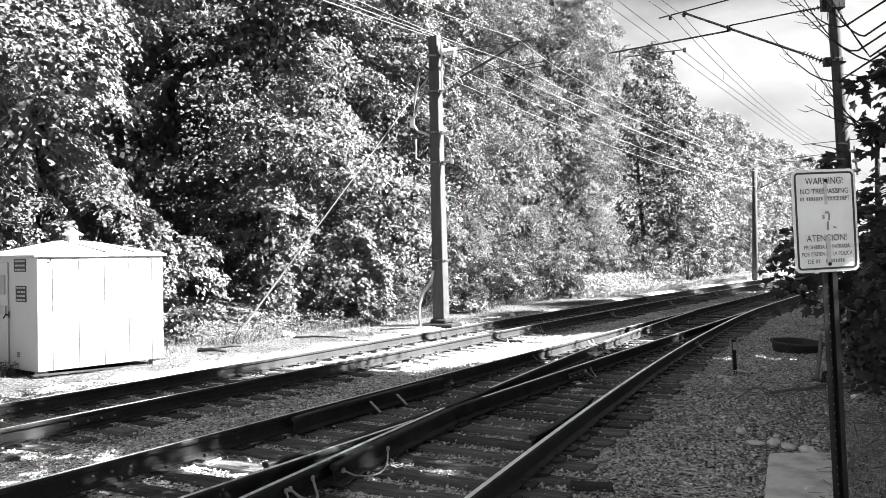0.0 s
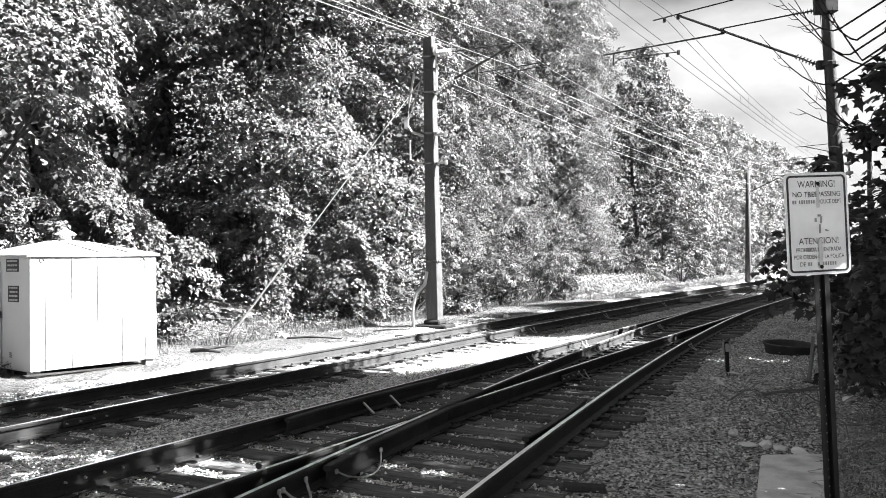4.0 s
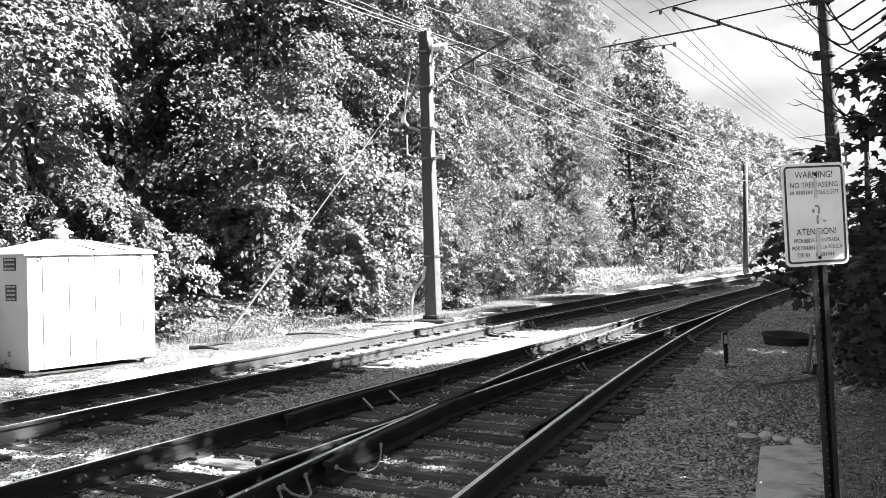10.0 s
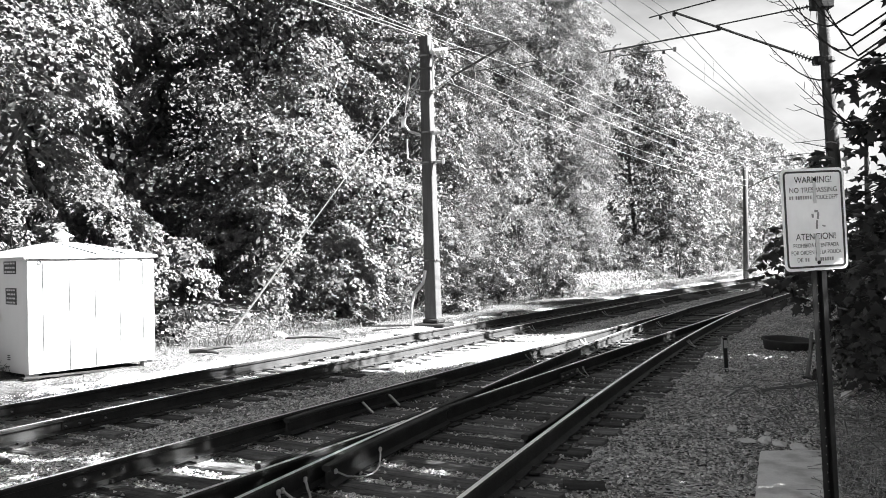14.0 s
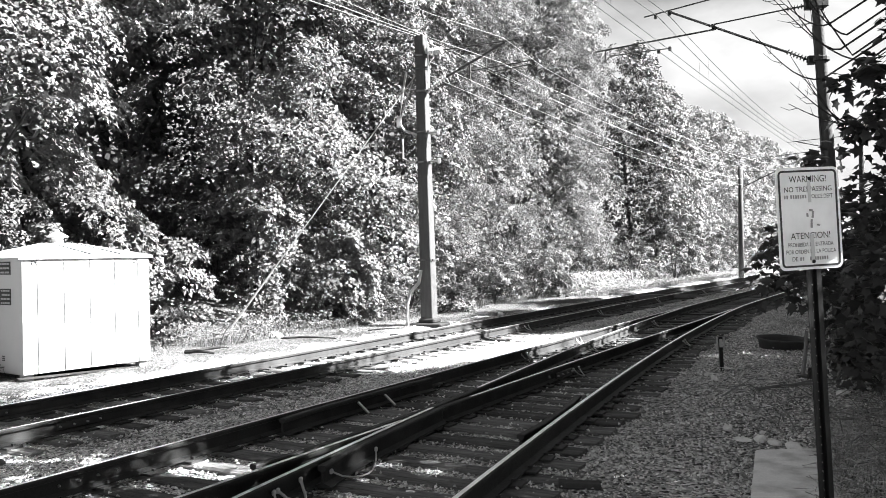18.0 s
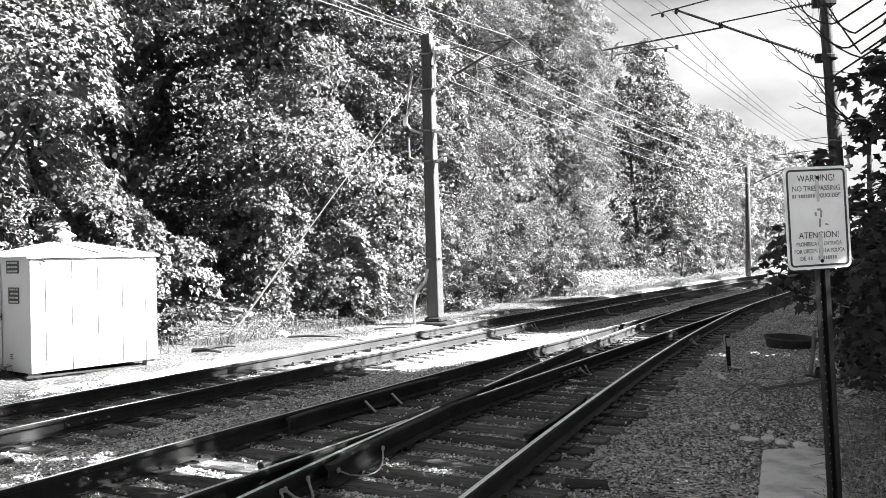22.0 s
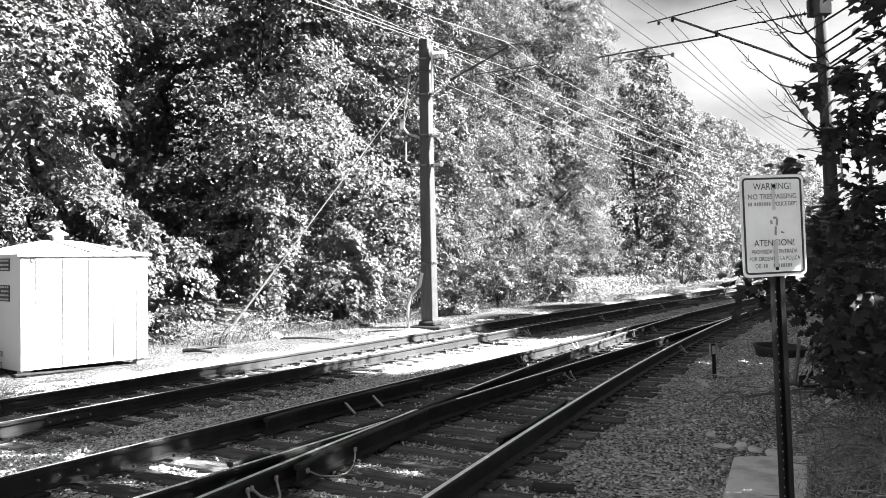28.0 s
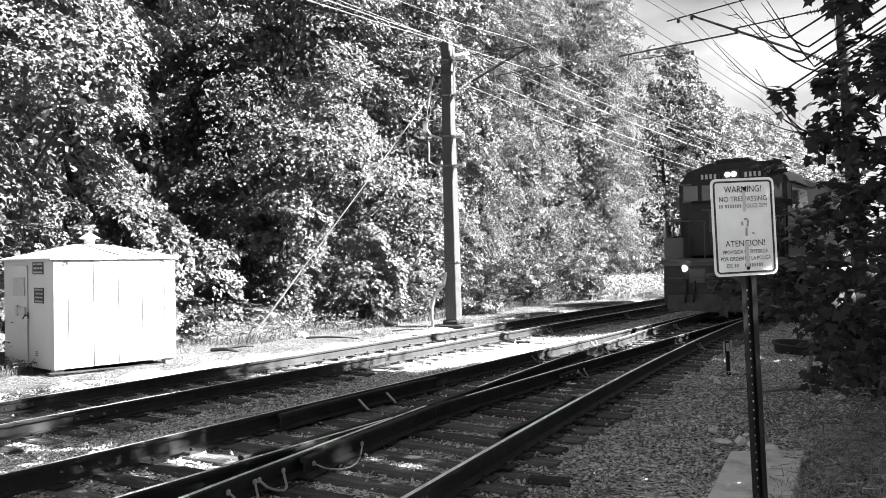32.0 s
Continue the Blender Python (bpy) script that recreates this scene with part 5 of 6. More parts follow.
tub = thing("round_tub", pose(6.6, 15.9, -0.36, 3, 2, 0), "low dark round tub standing on the gravel", "tub")
bm = bmesh.new()
turned(bm, [(0.38, 0.0), (0.42, 0.03), (0.46, 0.26), (0.49, 0.28), (0.50, 0.31), (0.47, 0.315), (0.44, 0.26), (0.40, 0.08)], 26)
part("shell", bm, material("worn_tub_plastic", 0.06, rough=0.7, vary=0.3, dirt_dapple=0.3), tub, smooth=True)

pipe = thing("leaning_stake", label="thin pale stake leaning in the weeds", category="stake")
bm = bmesh.new()
tube(bm, [(5.42, 12.38, -0.3), (5.5, 12.42, 0.1), (5.56, 12.5, 0.42)], [0.035, 0.03, 0.025], 7)
part("stick", bm, M_TWIG, pipe)
bm = bmesh.new()
box(bm, 0.35, 0.3, 0.06, Matrix.Translation((5.5, 12.2, -0.24)) @ pose(0, 0, 0, 0, 0, 20), 0.02)
part("foot", bm, M_IRON, pipe)


def rock(name, x, y, z, size, label, mat=None, flat=0.6, seed=0):
    r = random.Random(seed + int(x * 100))
    bm = bmesh.new()
    bmesh.ops.create_icosphere(bm, subdivisions=2, radius=size)
    for v in bm.verts:
        n = noise.noise(v.co * (2.2 / size) + Vector((x * 7, y * 3, seed)))
        v.co *= 1 + 0.5 * n
        v.co.z *= flat
    ob = part(name, bm, mat or M_CONCRETE)
    ob.matrix_basis = pose(x, y, z, r.uniform(-10, 10), r.uniform(-10, 10), r.uniform(0, 360))
    return tagged(ob, label, "stone", "loose stones")


M_PALE = material("pale_stone", 0.75, rough=0.85, vary=0.15, scale=9, fine=60, bump=0.4)
for k, (x, y, s, fl) in enumerate(((3.16, 8.2, 0.06, 0.8), (2.98, 8.22, 0.09, 0.25), (3.24, 8.05, 0.07, 0.5), (3.36, 7.9, 0.075, 0.5), (3.02, 8.75, 0.05, 0.6), (5.2, 10.7, 0.09, 0.4), (0.39, 6.45, 0.05, 0.8), (3.3, 8.5, 0.03, 0.6))):
    rock("stone", x, y, -0.21, s, "pale stone lying in the gravel", M_PALE, fl, k)
for k, (x, y, s) in enumerate(((-4.2, 20.5, 0.14), (-4.05, 20.35, 0.1), (-3.9, 16.4, 0.06), (-2.6, 21.4, 0.09), (1.9, 26.5, 0.1))):
    rock("stone", x, y, ground_z(x, y) + 0.03, s, "weathered stone on the pale verge", M_CONCRETE, 0.7, 20 + k)


def sheet(name, x, y, z, w, d, label, mat, seed):
    """A crumpled scrap with a bent outline."""
    r = random.Random(seed)
    bm = bmesh.new()
    n = 5
    vs = [[bm.verts.new(((i / (n - 1) - 0.5) * w * r.uniform(0.8, 1.1), (j / (n - 1) - 0.5) * d * r.uniform(0.8, 1.1), r.uniform(0, 0.04))) for i in range(n)] for j in range(n)]
    for j in range(n - 1):
        for i in range(n - 1):
            bm.faces.new((vs[j][i], vs[j][i + 1], vs[j + 1][i + 1], vs[j + 1][i]))
    g = bmesh.ops.extrude_face_region(bm, geom=bm.faces[:])
    bmesh.ops.translate(bm, vec=(0, 0, -0.006), verts=[v for v in g["geom"] if isinstance(v, bmesh.types.BMVert)])
    bmesh.ops.recalc_face_normals(bm, faces=bm.faces)
    ob = part(name, bm, mat)
    ob.matrix_basis = pose(x, y, z, r.uniform(-8, 8), r.uniform(-8, 8), r.uniform(0, 360))
    return tagged(ob, label, "litter", "litter")


for k, (x, y, w, d) in enumerate(((4.55, 13.05, 0.22, 0.14), (4.05, 12.5, 0.22, 0.12), (4.0, 12.1, 0.3, 0.1), (4.69, 11.7, 0.18, 0.1), (3.7, 12.7, 0.14, 0.1), (3.9, 9.9, 0.12, 0.06), (5.6, 10.9, 0.3, 0.08))):
    sheet("litter_scrap", x, y, ground_z(x, y) + 0.02, w, d, "pale crumpled scrap on the dark gravel", M_PALE, k)

# loose timber beside the tracks
def plank(x, y, z, ln, w, h, turn, label, mat):
    bm = bmesh.new()
    box(bm, ln, w, h, None, 0.008)
    ob = part("plank", bm, mat)
    ob.matrix_basis = pose(x, y, z, 0, 1.5, turn)
    return tagged(ob, label, "plank", "loose timber")


plank(1.1, 6.72, -0.2, 0.34, 0.12, 0.05, -8, "short weathered plank by the rail", M_POLE)
plank(-0.75, 20.3, -0.27, 1.1, 0.12, 0.08, 4, "weathered plank lying on the verge", M_TIMBER)
plank(9.2, 33.6, -0.18, 3.0, 0.25, 0.16, 25, "old dark timber beside the track", M_TIE)
for k, (x, y, ln, tn, r) in enumerate(((-3.2, 19.6, 1.4, -14, 0.03), (-4.9, 17.6, 0.7, 40, 0.04), (-1.5, 21.6, 0.9, 10, 0.02), (-0.2, 20.9, 1.2, 6, 0.02), (-5.0, 16.9, 0.8, -30, 0.05), (4.4, 9.0, 0.9, 20, 0.015), (4.9, 11.3, 1.3, 14, 0.02), (5.3, 11.6, 1.0, 22, 0.018))):
    bm = bmesh.new()
    tube(bm, [(-ln / 2, 0, 0), (-ln / 6, 0.05 * ln, 0.02), (ln / 5, -0.04 * ln, 0.03), (ln / 2, 0.02, 0)], [r, r * 0.9, r * 0.7, r * 0.4], 6)
    ob = part("fallen_branch", bm, M_TIMBER if x < 0 else M_TWIG)
    ob.matrix_basis = pose(x, y, ground_z(x, y) + r, 0, 0, tn)
    tagged(ob, "dry fallen branch on the ground", "branch", "fallen branches")


# ---- undergrowth ----
def blades(name, places, heights, width, mat, label, category, lean=0.5):
    """Grass and weed blades: bent three-cornered strips in one mesh."""
    n = len(places)
    p = np.asarray(places)
    a = rng.uniform(0, 6.28, n)
    d = np.stack([np.cos(a), np.sin(a), np.zeros(n)], 1)
    w = np.stack([-np.sin(a), np.cos(a), np.zeros(n)], 1) * (width * rng.uniform(0.6, 1.4, n))[:, None]
    up = np.array([0, 0, 1.0])
    h = heights[:, None]
    ln = rng.uniform(0.15, lean, n)[:, None]
    v = np.stack([p - w, p + w, p + up * h * 0.6 + d * h * ln * 0.4 + w * 0.7, p + up * h * 0.6 + d * h * ln * 0.4 - w * 0.7, p + up * h * (1 - ln * 0.3) + d * h * ln, p + up * h * (1 - ln * 0.35) + d * h * ln * 1.02], 1)
    f = np.array([(0, 1, 2, 3), (3, 2, 5, 4)])[None] + 6 * np.arange(n)[:, None, None]
    ob = raw(name, v.reshape(-1, 3), f.reshape(-1, 4), mat)
    return tagged(ob, label, category, kind="stuff")


def verge(n, y0, y1, o0, o1, power=1.2):
    out = []
    for a, b in zip(y0 + (y1 - y0) * rng.uniform(0, 1, n) ** power, o0 + (o1 - o0) * rng.uniform(0, 1, n) ** 1.3):
        q = track_point(c_far, a, -b)
        out.append((q.x, q.y, ground_z(q.x, q.y)))
    return out


# tufts at the wood's edge
q = [w for w in verge(34000, 8, 60, 4.0, 6.8, 1.5) if noise.noise((w[0] * 0.55, w[1] * 0.55, 5)) > 0.12 - 0.4 * (lateral(w[0], w[1]) < -8.9)]
blades("dry_grass", q, rng.uniform(0.05, 0.42, len(q)) ** 1.2, 0.0045, M_DEAD, "pale dry grass and weeds at the edge of the wood", "grass", 1.3)
q = verge(3000, 8, 70, 4.6, 6.6)
hh = rng.uniform(0.2, 1.1, len(q))
q2 = verge(14000, 34, 62, 2.6, 5.4, 1.0)
blades("tall_grass", q2, rng.uniform(0.08, 0.4, len(q2)), 0.006, M_TWIG, "pale sunlit tall grass on the bank beside the track", "grass", 1.2)
v, f = leaves(np.asarray(q) + np.stack([rng.normal(0, 0.1, len(q)), rng.normal(0, 0.1, len(q)), hh], 1), rng.normal(0, 0.4, (len(q), 3)) + np.array([0.3, -0.2, 1]), rng.uniform(0.05, 0.12, len(q)))
tagged(raw("weeds", v, f, M_LEAF), "low leafy weeds at the edge of the wood", "weeds", kind="stuff")

q = verge(6000, 35, 41, 2.9, 5.6, 1.0)
hh = rng.uniform(0.05, 1.0, len(q)) ** 1.5
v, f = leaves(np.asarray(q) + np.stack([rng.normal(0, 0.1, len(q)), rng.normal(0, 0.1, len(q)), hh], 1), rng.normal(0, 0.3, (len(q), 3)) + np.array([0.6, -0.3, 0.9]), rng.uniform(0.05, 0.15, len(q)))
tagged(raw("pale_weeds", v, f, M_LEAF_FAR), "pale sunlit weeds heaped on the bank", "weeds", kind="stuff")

# feathery weeds between the guy wire and the pole
q = [w for w in verge(9000, 16.8, 23.5, 4.0, 6.6, 1.0) if noise.noise((w[0] * 0.9, w[1] * 0.9, 2)) > 0.08]
hh = rng.uniform(0.02, 0.7, len(q)) ** 1.7
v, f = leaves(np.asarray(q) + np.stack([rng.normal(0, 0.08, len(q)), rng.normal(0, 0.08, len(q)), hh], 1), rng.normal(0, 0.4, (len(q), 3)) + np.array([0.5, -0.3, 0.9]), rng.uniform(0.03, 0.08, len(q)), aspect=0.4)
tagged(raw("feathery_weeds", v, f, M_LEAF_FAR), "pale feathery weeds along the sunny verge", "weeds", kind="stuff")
q = q[::7]
blades("weed_stalks", q, rng.uniform(0.1, 0.5, len(q)), 0.004, M_DEAD, "dry upright weed stalks along the sunny verge", "weeds", 0.5)

# pale wood chips and leaf litter on the sunny verge, fallen leaves on the near side
def flat_bits(name, places, size, mat, label, category, tilt=0.35):
    p = np.asarray(places) + np.stack([np.zeros(len(places)), np.zeros(len(places)), rng.uniform(0.0, 0.035, len(places))], 1)
    nrm = np.array([0, 0, 1.0]) + rng.normal(0, tilt, p.shape)
    v, f = leaves(p, nrm, size, droop=0)
    return tagged(raw(name, v, f, mat), label, category, kind="stuff")


M_STRAW = material("dry_straw", 0.42, rough=0.9, vary=0.2, scale=5, fine=40, bump=0, island=0.6)
M_CHIP = material("wood_chips", 0.058, rough=0.9, vary=0.15, scale=5, fine=40, bump=0, island=0.25)
q = verge(50000, 6, 34, 1.5, 6.5) + verge(15000, 34, 64, 1.5, 6.0, 1.0)
flat_bits("wood_chips", q, rng.uniform(0.012, 0.05, len(q)), M_CHIP, "pale wood chips and dry leaves on the sunny verge", "wood chips", 0.22)
q = scatter(9000, 4.5, 22, 2.2, 8.5, 1.5)
flat_bits("fallen_leaves", q, rng.uniform(0.012, 0.04, len(q)), M_LITTER, "fallen leaves and twigs scattered on dark gravel", "leaf litter", 0.5)
q = scatter(9000, 4.5, 18, 4.6, 8.5, 1.4)
blades("dry_weeds", q, rng.uniform(0.03, 0.2, len(q)), 0.005, M_TWIG, "tangled dry weeds and twigs beside the gravel", "weeds", 1.6)

q = [(x, y, ground_z(x, y)) for x, y in zip(rng.uniform(0.46, 0.64, 5200), 4.4 + 4.4 * rng.uniform(0, 1, 5200) ** 1.3) for x in (x * y,)]
blades("straw", q, rng.uniform(0.03, 0.16, len(q)), 0.0035, M_STRAW, "pale broken straw and dry stalks under the maple", "straw", 2.2)
q = q[::3]
flat_bits("dead_leaves", q, rng.uniform(0.015, 0.05, len(q)), M_STRAW, "pale curled dead leaves under the maple", "leaf litter", 0.6)

# thin dead stems on the slope
bm = bmesh.new()
r = random.Random(4)
for k in range(80):
    x, y = r.uniform(3.6, 5.6), r.uniform(6.2, 11)
    z = ground_z(x, y)
    a = r.uniform(0, 6.28)
    ln = r.uniform(0.3, 0.9)
    tube(bm, [(x, y, z), (x + math.cos(a) * ln * 0.4, y + math.sin(a) * ln * 0.4, z + ln * 0.25), (x + math.cos(a) * ln, y + math.sin(a) * ln, z + ln * r.uniform(0.05, 0.3))], [0.008, 0.006, 0.003], 4)
tagged(part("dead_stems", bm, M_TWIG), "arching dead vine stems in the shade", "vines", kind="stuff")

# bushes and saplings at the front of the wood
def bush(name, x, y, s, seed, mat, label, count=34, per=108, leaf=0.09, tallness=1.0):
    t = thing(name, pose(x, y, ground_z(x, y) - 0.05, 0, 0, seed * 50), label, "bush", "undergrowth")
    r = np.random.default_rng(seed)
    a, q = r.uniform(0, 6.28, count), r.uniform(0, 1, count) ** 0.5
    z = r.uniform(0.15, 1.0, count)
    cl = np.stack([np.cos(a) * q * s * (1.1 - 0.6 * z), np.sin(a) * q * s * (1.1 - 0.6 * z), z * s * 1.6 * tallness, r.uniform(0.18, 0.4, count) * s], 1)
    v, f = clump_leaves(cl, per, leaf)
    raw("foliage", v, f, mat, t)
    bm = bmesh.new()
    for c in cl[::5]:
        tube(bm, [(0, 0, 0), (c[0] * 0.5, c[1] * 0.5, c[2] * 0.6), tuple(c[:3])], [0.016 * s, 0.011 * s, 0.004], 5)
    part("stem", bm, M_BARK, t)
    return t


def at_verge(y, off):
    q = track_point(c_far, y, -off)
    return q.x, q.y


for k, (y, off, s, dark) in enumerate(((16.5, 5.7, 0.5, 0), (21.5, 6.3, 0.9, 0), (23.5, 5.2, 1.0, 0), (25.2, 4.4, 0.95, 0), (27.2, 4.6, 1.2, 0), (29.6, 4.8, 1.2, 0), (32.5, 4.6, 1.3, 0), (36, 5.6, 1.2, 0),
                                       (40, 5.8, 1.4, 0), (44, 5.0, 1.5, 0), (48.5, 4.2, 1.9, 1), (54, 5.2, 1.6, 1), (60, 5.2, 1.8, 0), (68, 5.4, 2, 0), (14.6, 6.3, 1.15, 0), (22.6, 7.2, 1.2, 0), (24.4, 6.3, 1.5, 0), (26.3, 6.2, 1.6, 0), (28.4, 6.4, 1.5, 0),
                                       (31, 6.3, 1.7, 0), (34.3, 6.2, 1.8, 0), (38, 6.3, 1.9, 0), (42, 6.4, 1.9, 0), (46.5, 6.2, 1.8, 0), (30.6, 5.0, 0.8, 0), (33.9, 4.3, 0.7, 0), (21.0, 5.0, 0.6, 0), (26.0, 3.9, 0.6, 0))):
    x, y2 = at_verge(y, off)
    bush("bush", x, y2, s, 60 + k, M_LEAF_DARK if dark else M_LEAF_FINE, "leafy bush at the foot of the wood")

# young maples with layered sprays, one behind the shed and one by the guy wire
def young_maple(x, y, height, radius, low, boughs, leaf, seed, label):
    t = thing("maple_sapling", pose(x, y, ground_z(x, y) - 0.05, 0, 0, -55), label, "tree", "undergrowth")
    tips = edge_boughs(height, radius, low, boughs, seed, (0.28, 0.5))
    v, f = sprays(tips, 5, 30, leaf, seed, loose=0.4)
    raw("foliage", v, f, M_LEAF, t)
    bm = bmesh.new()
    tube(bm, [(0, 0, 0), (0.05, 0.03, height * 0.5), (0, 0, height * 0.92)], [0.03, 0.022, 0.008], 6)
    part("stem", bm, M_BARK, t)
    for c in tips[::4]:
        bm = bmesh.new()
        tube(bm, [(0.03, 0.02, c[2] * 0.7), (c[0] * 0.5, c[1] * 0.5, c[2] * 0.9), c[:3]], [0.012, 0.009, 0.004], 5)
        part("branch", bm, M_BARK, t)


young_maple(-8.3, 19.6, 3.5, 1.5, 0.6, 70, 0.11, 71, "bushy young maple in the sun behind the shed")
young_maple(-6.6, 21.0, 2.5, 0.65, 0.3, 18, 0.11, 72, "slender maple sapling with large leaves at the wood's edge")
young_maple(-5.0, 23.6, 1.9, 0.9, 0.1, 26, 0.1, 73, "bushy young maple behind the guy wire")
young_maple(-3.0, 24.2, 2.8, 1.3, 0.1, 50, 0.1, 74, "bushy young maple at the wood's edge")
young_maple(-5.6, 24.8, 4.2, 1.3, 1.8, 36, 0.11, 75, "young maple with sunlit sprays at the wood's edge")

# dark undergrowth in the shaded gap behind the shed
for k, (x, y2, s) in enumerate(((-9.9, 25.6, 1.6), (-8.4, 27.0, 1.7), (-10.6, 27.2, 1.9), (-7.6, 27.6, 1.3), (-8.4, 28, 2.2), (-11.6, 27.5, 2.2), (-12, 22.5, 1.7), (-14.5, 26, 2.2), (-6.9, 29.5, 2.0))):
    bush("bush", x, y2, s, 130 + k, M_LEAF_NEAR, "dark leafy bush in the shade of the wood", 40, 120, 0.11, 1.2)

# bushes on the near side, closing the view along the track
for k, (y, off, s) in enumerate(((13.5, 5.0, 0.9), (17.5, 5.4, 1.3), (21.5, 4.6, 1.3), (25, 4.4, 1.5), (29, 4.4, 1.6), (33, 4.3, 1.8), (38, 4.2, 2.0), (44, 4.4, 2.2), (51, 4.6, 2.3))):
    q = track_point(c_main, y, off)
    bush("bush", q.x, q.y, s, 90 + k, M_LEAF_NEAR, "dark leafy bush on the near side of the track", 40, 110, 0.13, 1.1)


# dead brush beside the shed
brush = thing("dead_brush", label="tangle of pale dead branches beside the shed", category="branches")
for k in range(9):
    x, y = -5.2 + r.uniform(-0.4, 0.5), 18.9 + r.uniform(-0.6, 0.6)
    z = ground_z(x, y)
    a, ln = r.uniform(0, 6.28), r.uniform(0.3, 0.7)
    d = Vector((math.cos(a), math.sin(a), 0))
    bm = bmesh.new()
    pts = [Vector((x, y, z)) + d * (ln * i / 5) + Vector((r.uniform(-0.05, 0.05), r.uniform(-0.05, 0.05), ln * (0.55 + 0.3 * math.sin(k)) * math.sin(i / 5 * 2.3))) for i in range(6)]
    tube(bm, pts, [0.014, 0.012, 0.01, 0.008, 0.006, 0.003], 5)
    part("branch", bm, M_POLE, brush)


# ---- locomotive ----
M_LOCO = material("dark_loco_paint", 0.012, rough=0.4, vary=0.2, scale=3, fine=30, bump=0.05)
M_LOCO_PALE = material("silver_loco_paint", 0.07, rough=0.45, vary=0.12, scale=3, fine=30, bump=0.05, dirt_dapple=0.3)
M_GLASS = material("cab_glass", 0.05, rough=0.08, vary=0.05, bump=0, spec=0.8)
M_LAMP = glow("lit_lamp", 1.5)
loco = thing("diesel_locomotive", label="dark diesel locomotive with lit headlights on the near track", category="locomotive")


def lbox(name, x0, x1, y0, y1, z0, z1, mat, parent=None, bevel=0.02, label=""):
    bm = bmesh.new()
    box(bm, x1 - x0, y1 - y0, z1 - z0, Matrix.Translation(((x0 + x1) / 2, (y0 + y1) / 2, (z0 + z1) / 2)), bevel)
    return part(name, bm, mat, parent or loco, label)


lbox("frame", -1.5, 1.5, 0.5, 17.3, 1.15, 1.5, M_LOCO)
lbox("pilot", -1.5, 1.5, 0.42, 0.52, 0.25, 1.5, M_LOCO)
bm = bmesh.new()
pts = [(-1.4, 0.40, 0.16), (0, 0.02, 0.12), (1.4, 0.40, 0.16), (-1.4, 0.42, 0.55), (0, 0.3, 0.6), (1.4, 0.42, 0.55)]
vs = [bm.verts.new(p) for p in pts]
bm.faces.new((vs[0], vs[1], vs[4], vs[3]))
bm.faces.new((vs[1], vs[2], vs[5], vs[4]))
g = bmesh.ops.extrude_face_region(bm, geom=bm.faces[:])
bmesh.ops.translate(bm, vec=(0, 0.06, 0), verts=[v for v in g["geom"] if isinstance(v, bmesh.types.BMVert)])
bmesh.ops.recalc_face_normals(bm, faces=bm.faces)
part("plough", bm, material("scuffed_black", 0.06, rough=0.6, vary=0.5, scale=4, fine=30, bump=0.2), loco, "worn grey pilot plough")
lbox("footplate", -1.5, 1.5, 0.38, 2.0, 1.5, 1.58, M_LOCO_PALE)
lbox("sill_stripe", -1.5, 1.5, 0.405, 0.42, 1.38, 1.5, M_LOCO_PALE, bevel=0.004, label="pale painted sill stripe")
lbox("buffer_beam", -1.46, 1.46, 0.36, 0.42, 0.62, 0.86, M_BLACK, bevel=0.01)
for x in (-0.85, -0.62, 0.62, 0.85):
    bm = bmesh.new()
    tube(bm, [(x, 0.4, 0.95), (x + 0.02, 0.3, 0.75), (x, 0.27, 0.5), (x - 0.03, 0.33, 0.36)], 0.03, 6)
    part("air_hose", bm, M_BLACK, loco)
for x in (-1.2, 1.2):
    lbox("step_well", x - 0.25, x + 0.25, 0.37, 0.42, 0.95, 1.36, M_BLACK, bevel=0.01)
    lbox("side_panel", x - 0.28, x + 0.28, 0.42, 0.47, 1.6, 2.15, M_LOCO_PALE, bevel=0.01, label="pale panel under the handrail")
lbox("nose", -0.95, 0.95, 0.95, 2.05, 1.58, 3.2, M_LOCO, bevel=0.09)
lbox("nose_stripe", -0.55, 0.25, 0.935, 0.95, 2.3, 2.95, M_LOCO_PALE, bevel=0.004, label="pale painted emblem panel")
lbox("nose_door", -0.9, -0.35, 0.93, 0.95, 1.65, 2.9, M_BLACK, bevel=0.004)
lbox("anticlimber", -1.3, 1.3, 0.3, 0.4, 1.46, 1.56, M_LOCO_PALE, bevel=0.02)
for x in (-0.55, 0.55):
    lbox("access_plate", x - 0.22, x + 0.22, 0.395, 0.42, 0.9, 1.3, M_LOCO_PALE, bevel=0.006, label="grey plate on the pilot")
for k in range(5):
    lbox("nose_emblem", -0.12 + 0.09 * (k % 2), 0.0 + 0.09 * (k % 2), 0.925, 0.937, 2.05 + 0.2 * k, 2.2 + 0.2 * k, M_WHITE, bevel=0.003, label="white painted mark on the nose")
lbox("brake_wheel_box", 0.5, 0.85, 0.9, 0.95, 2.2, 2.6, M_BLACK, bevel=0.02)
lbox("cut_lever", -1.35, -0.1, 0.34, 0.365, 1.02, 1.045, M_LOCO_PALE, bevel=0.004)
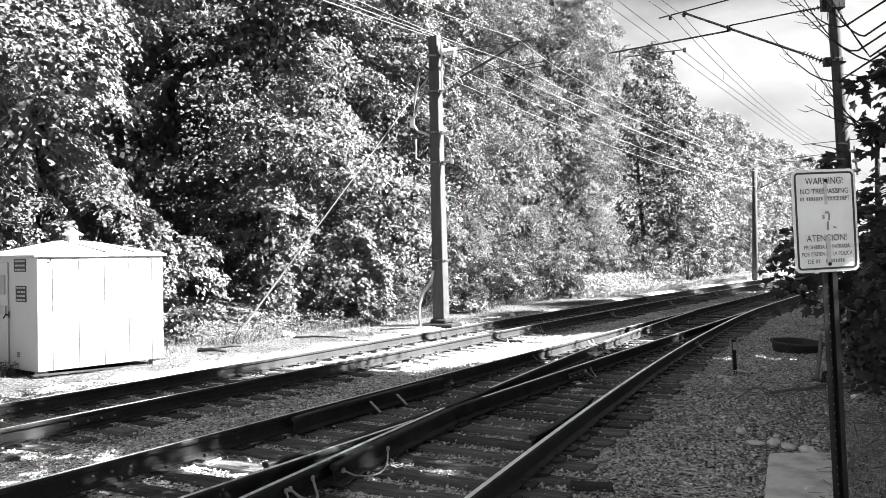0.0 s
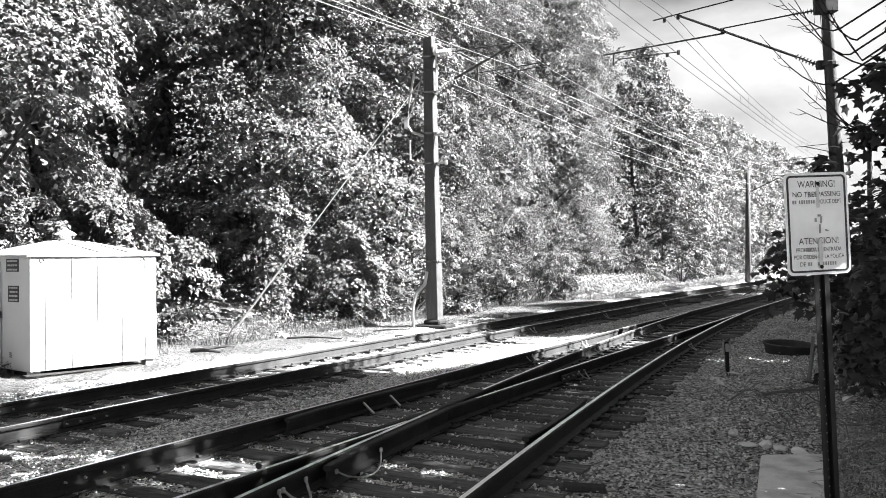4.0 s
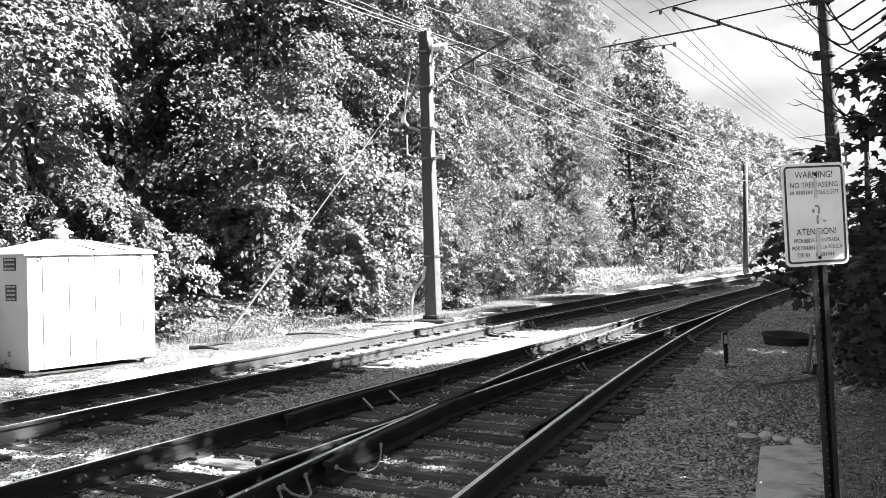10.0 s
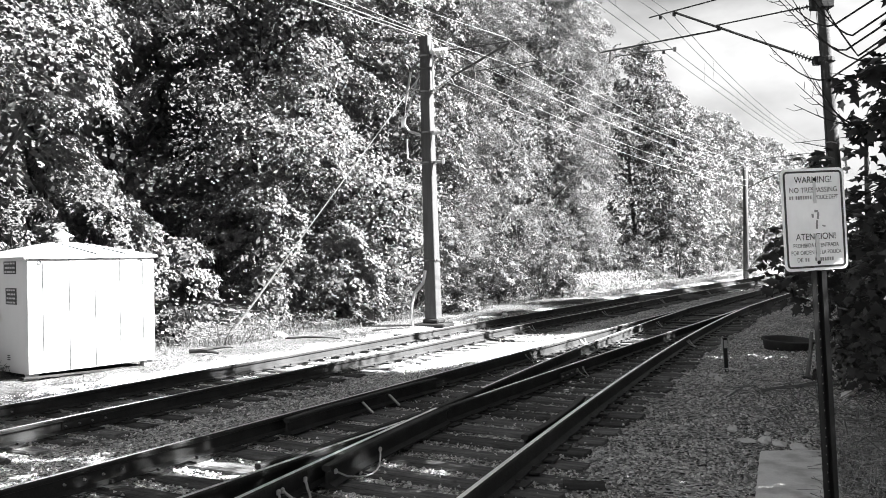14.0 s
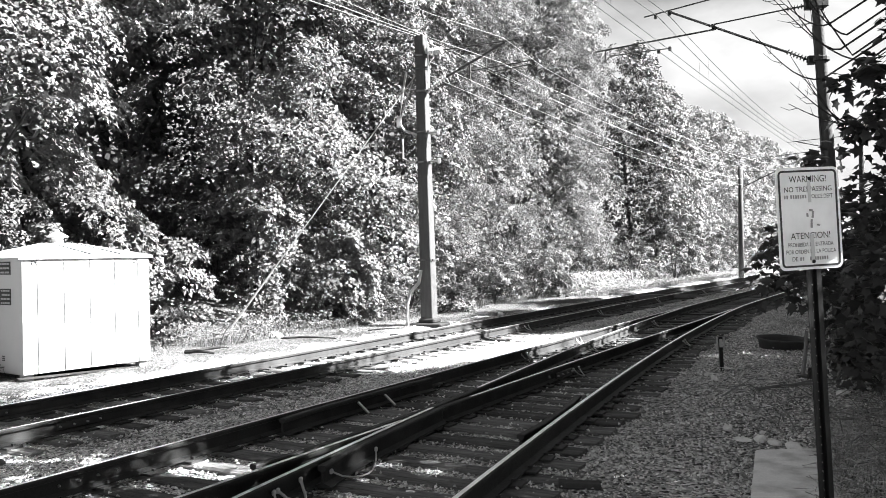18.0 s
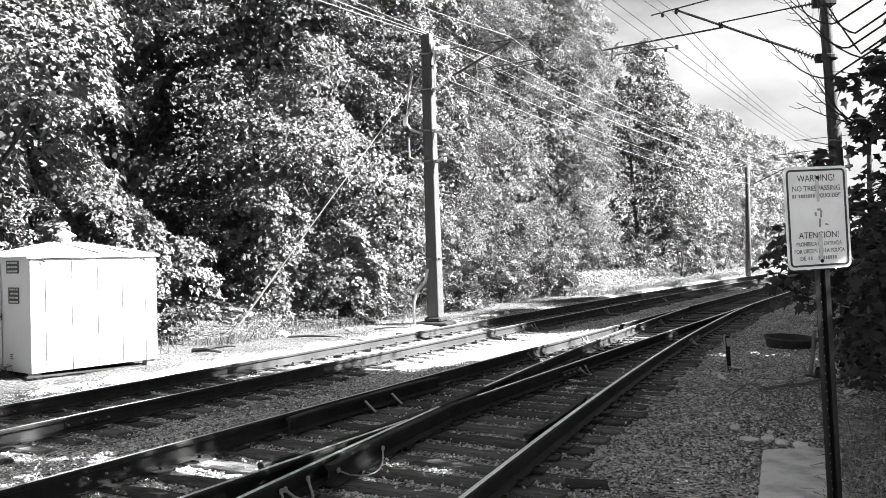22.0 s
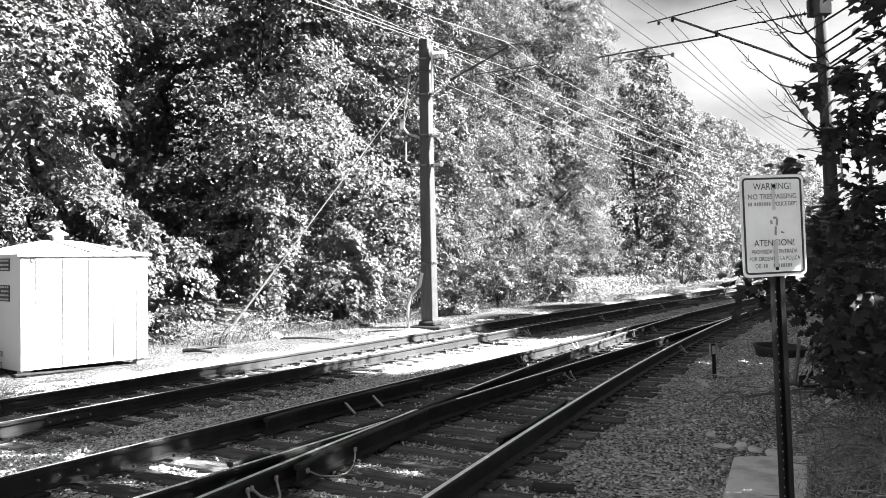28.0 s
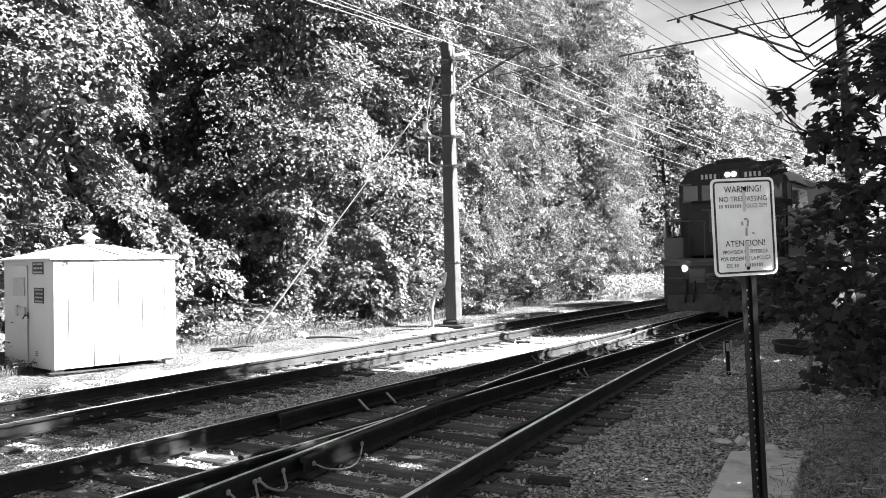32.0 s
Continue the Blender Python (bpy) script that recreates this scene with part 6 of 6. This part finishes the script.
# cab
bm = bmesh.new()
prof = [(-1.52, 1.58), (1.52, 1.58), (1.52, 3.75), (1.25, 4.12), (0.65, 4.33), (-0.65, 4.33), (-1.25, 4.12), (-1.52, 3.75)]
front = [bm.verts.new((x, 2.0, z)) for x, z in prof]
rear = [bm.verts.new((x, 5.3, z)) for x, z in prof]
bm.faces.new(front)
bm.faces.new(rear[::-1])
for k in range(8):
    bm.faces.new((front[k], rear[k], rear[(k + 1) % 8], front[(k + 1) % 8]))
bmesh.ops.recalc_face_normals(bm, faces=bm.faces)
cab = part("cab", bm, M_LOCO, loco)
for x0, x1 in ((-1.4, -0.95), (-0.85, -0.1), (0.1, 0.85), (0.95, 1.4)):
    w = lbox("window", x0, x1, 1.98, 2.01, 3.25, 3.72, M_GLASS, cab, 0.01, "cab window")
    lbox("window_frame", x0 - 0.03, x1 + 0.03, 1.988, 2.002, 3.22, 3.25, M_LOCO_PALE, cab, 0.002)
for s in (-1, 1):
    w = lbox("window", s * 1.53 - 0.01, s * 1.53 + 0.01, 2.5, 4.9, 2.95, 3.6, M_GLASS, cab, 0.004, "cab window")
    lbox("sunshade", s * 1.55 - 0.12, s * 1.55 + 0.12, 2.4, 5.0, 3.68, 3.72, M_LOCO_PALE, cab, 0.004)
for s in (-1, 1):
    b = lbox("number_board", s * 0.62 - 0.3, s * 0.62 + 0.3, 1.95, 2.01, 3.84, 4.06, M_BLACK, cab, 0.01)
    for k in range(4):
        lbox("lettering_bar", s * 0.62 - 0.23 + k * 0.125, s * 0.62 - 0.16 + k * 0.125, 1.944, 1.95, 3.88, 4.02, M_WHITE, b, 0.002)
bm = bmesh.new()
for x in (-0.085, 0.085):
    turned(bm, [(0.075, 0), (0.075, 0.03), (0.05, 0.04)], 16, pose(x, 1.97, 3.98, 90, 0, 0))
part("headlight", bm, M_LAMP, cab, "lit twin headlight")
lbox("headlight_case", -0.27, 0.27, 1.975, 2.02, 3.84, 4.12, M_BLACK, cab, 0.02)
for s in (-1, 1):
    bm = bmesh.new()
    turned(bm, [(0.085, 0), (0.085, 0.03), (0.05, 0.045)], 16, pose(s * 0.9, 0.41, 1.3, 90, 0, 0))
    part("ditch_light", bm, M_LAMP, loco, "lit ditch light")
lbox("roof_box", -0.5, 0.5, 2.15, 3.2, 4.31, 4.46, M_BLACK, bevel=0.05)
lbox("air_horn", -0.35, 0.35, 3.4, 3.8, 4.33, 4.5, M_BLACK, bevel=0.03)
for s in (-1, 1):
    bm = bmesh.new()
    tube(bm, [(s * 1.5, 0.62, 1.0), (s * 1.5, 0.58, 1.6), (s * 1.5, 0.6, 2.6), (s * 1.42, 0.62, 2.75), (s * 1.2, 0.62, 2.75)], 0.022, 7)
    part("grab_rail", bm, M_WHITE, loco, "white corner grab rail")
    lbox("rain_gutter", s * 1.35 - 0.2, s * 1.35 + 0.2, 1.97, 2.0, 3.74, 3.78, M_LOCO_PALE, cab, 0.004)
    lbox("mirror", s * 1.66 - 0.08, s * 1.66 + 0.08, 2.35, 2.4, 3.05, 3.45, M_LOCO_PALE, cab, 0.01, "cab side mirror")
lbox("roof_unit", -0.75, 0.75, 4.0, 5.2, 4.33, 4.52, M_BLACK, bevel=0.05)
lbox("long_hood", -0.95, 0.95, 5.3, 16.6, 1.58, 4.25, M_LOCO, bevel=0.08)
lbox("hood_stripe", -0.965, 0.965, 5.5, 16.4, 2.2, 2.45, M_LOCO_PALE, bevel=0.004)
lbox("radiator", -1.15, 1.15, 13.2, 16.0, 4.1, 4.5, M_BLACK, bevel=0.04)
lbox("fuel_tank", -1.3, 1.3, 6.3, 10.4, 0.35, 1.15, M_BLACK, bevel=0.15)
lbox("coupler", -0.13, 0.13, -0.25, 0.45, 0.72, 0.98, M_IRON, bevel=0.05)
for s in (-1, 1):
    for z in (2.15, 2.65):
        bar("handrail", (s * 1.46, 0.6, z), (s * 1.46, 2.0, z + 0.1), 0.022, loco, M_LOCO_PALE)
    for y in (0.6, 1.2, 1.9):
        bar("stanchion", (s * 1.46, y, 1.58), (s * 1.46, y, 2.7), 0.02, loco, M_LOCO_PALE)
    bar("handrail", (s * 0.35, 0.5, 2.6), (s * 1.46, 0.6, 2.65), 0.02, loco, M_LOCO_PALE)
    bar("stanchion", (s * 0.35, 0.5, 1.58), (s * 0.35, 0.5, 2.6), 0.02, loco, M_LOCO_PALE)
    for k in range(3):
        lbox("step", s * 1.3 - 0.2, s * 1.3 + 0.2, 0.55, 0.85, 0.5 + 0.33 * k, 0.53 + 0.33 * k, M_LOCO_PALE, bevel=0.004)
    bar("handrail", (s * 1.46, 5.4, 2.5), (s * 1.46, 16.5, 2.5), 0.02, loco, M_LOCO_PALE)
for y in (1.9, 4.65, 12.4, 15.15):
    for s in (-1, 1):
        bm = bmesh.new()
        turned(bm, [(0.508, 0), (0.508, 0.1), (0.54, 0.11), (0.54, 0.135), (0.3, 0.14)], 24, pose(s * 0.69, y, 0.508, 0, -90 * s, 0))
        part("wheel", bm, M_IRON, loco)
for y in (3.3, 13.8):
    for s in (-1, 1):
        lbox("truck_frame", s * 1.05 - 0.1, s * 1.05 + 0.1, y - 1.9, y + 1.9, 0.45, 0.85, M_BLACK, bevel=0.04)


def motions():
    """The locomotive comes along the main track at a steady pace."""
    rows = []
    for i in range(33):
        y = 22.05 + (32 - i) * 6.4
        p = track_point(c_main, y, 0, 0)
        d, _ = heading(c_main, y + 6)
        rows.append((i, Matrix.Translation(p) @ Matrix.Rotation(math.atan2(-d.x, d.y), 4, "Z")))
    walk(loco, rows)


motions()
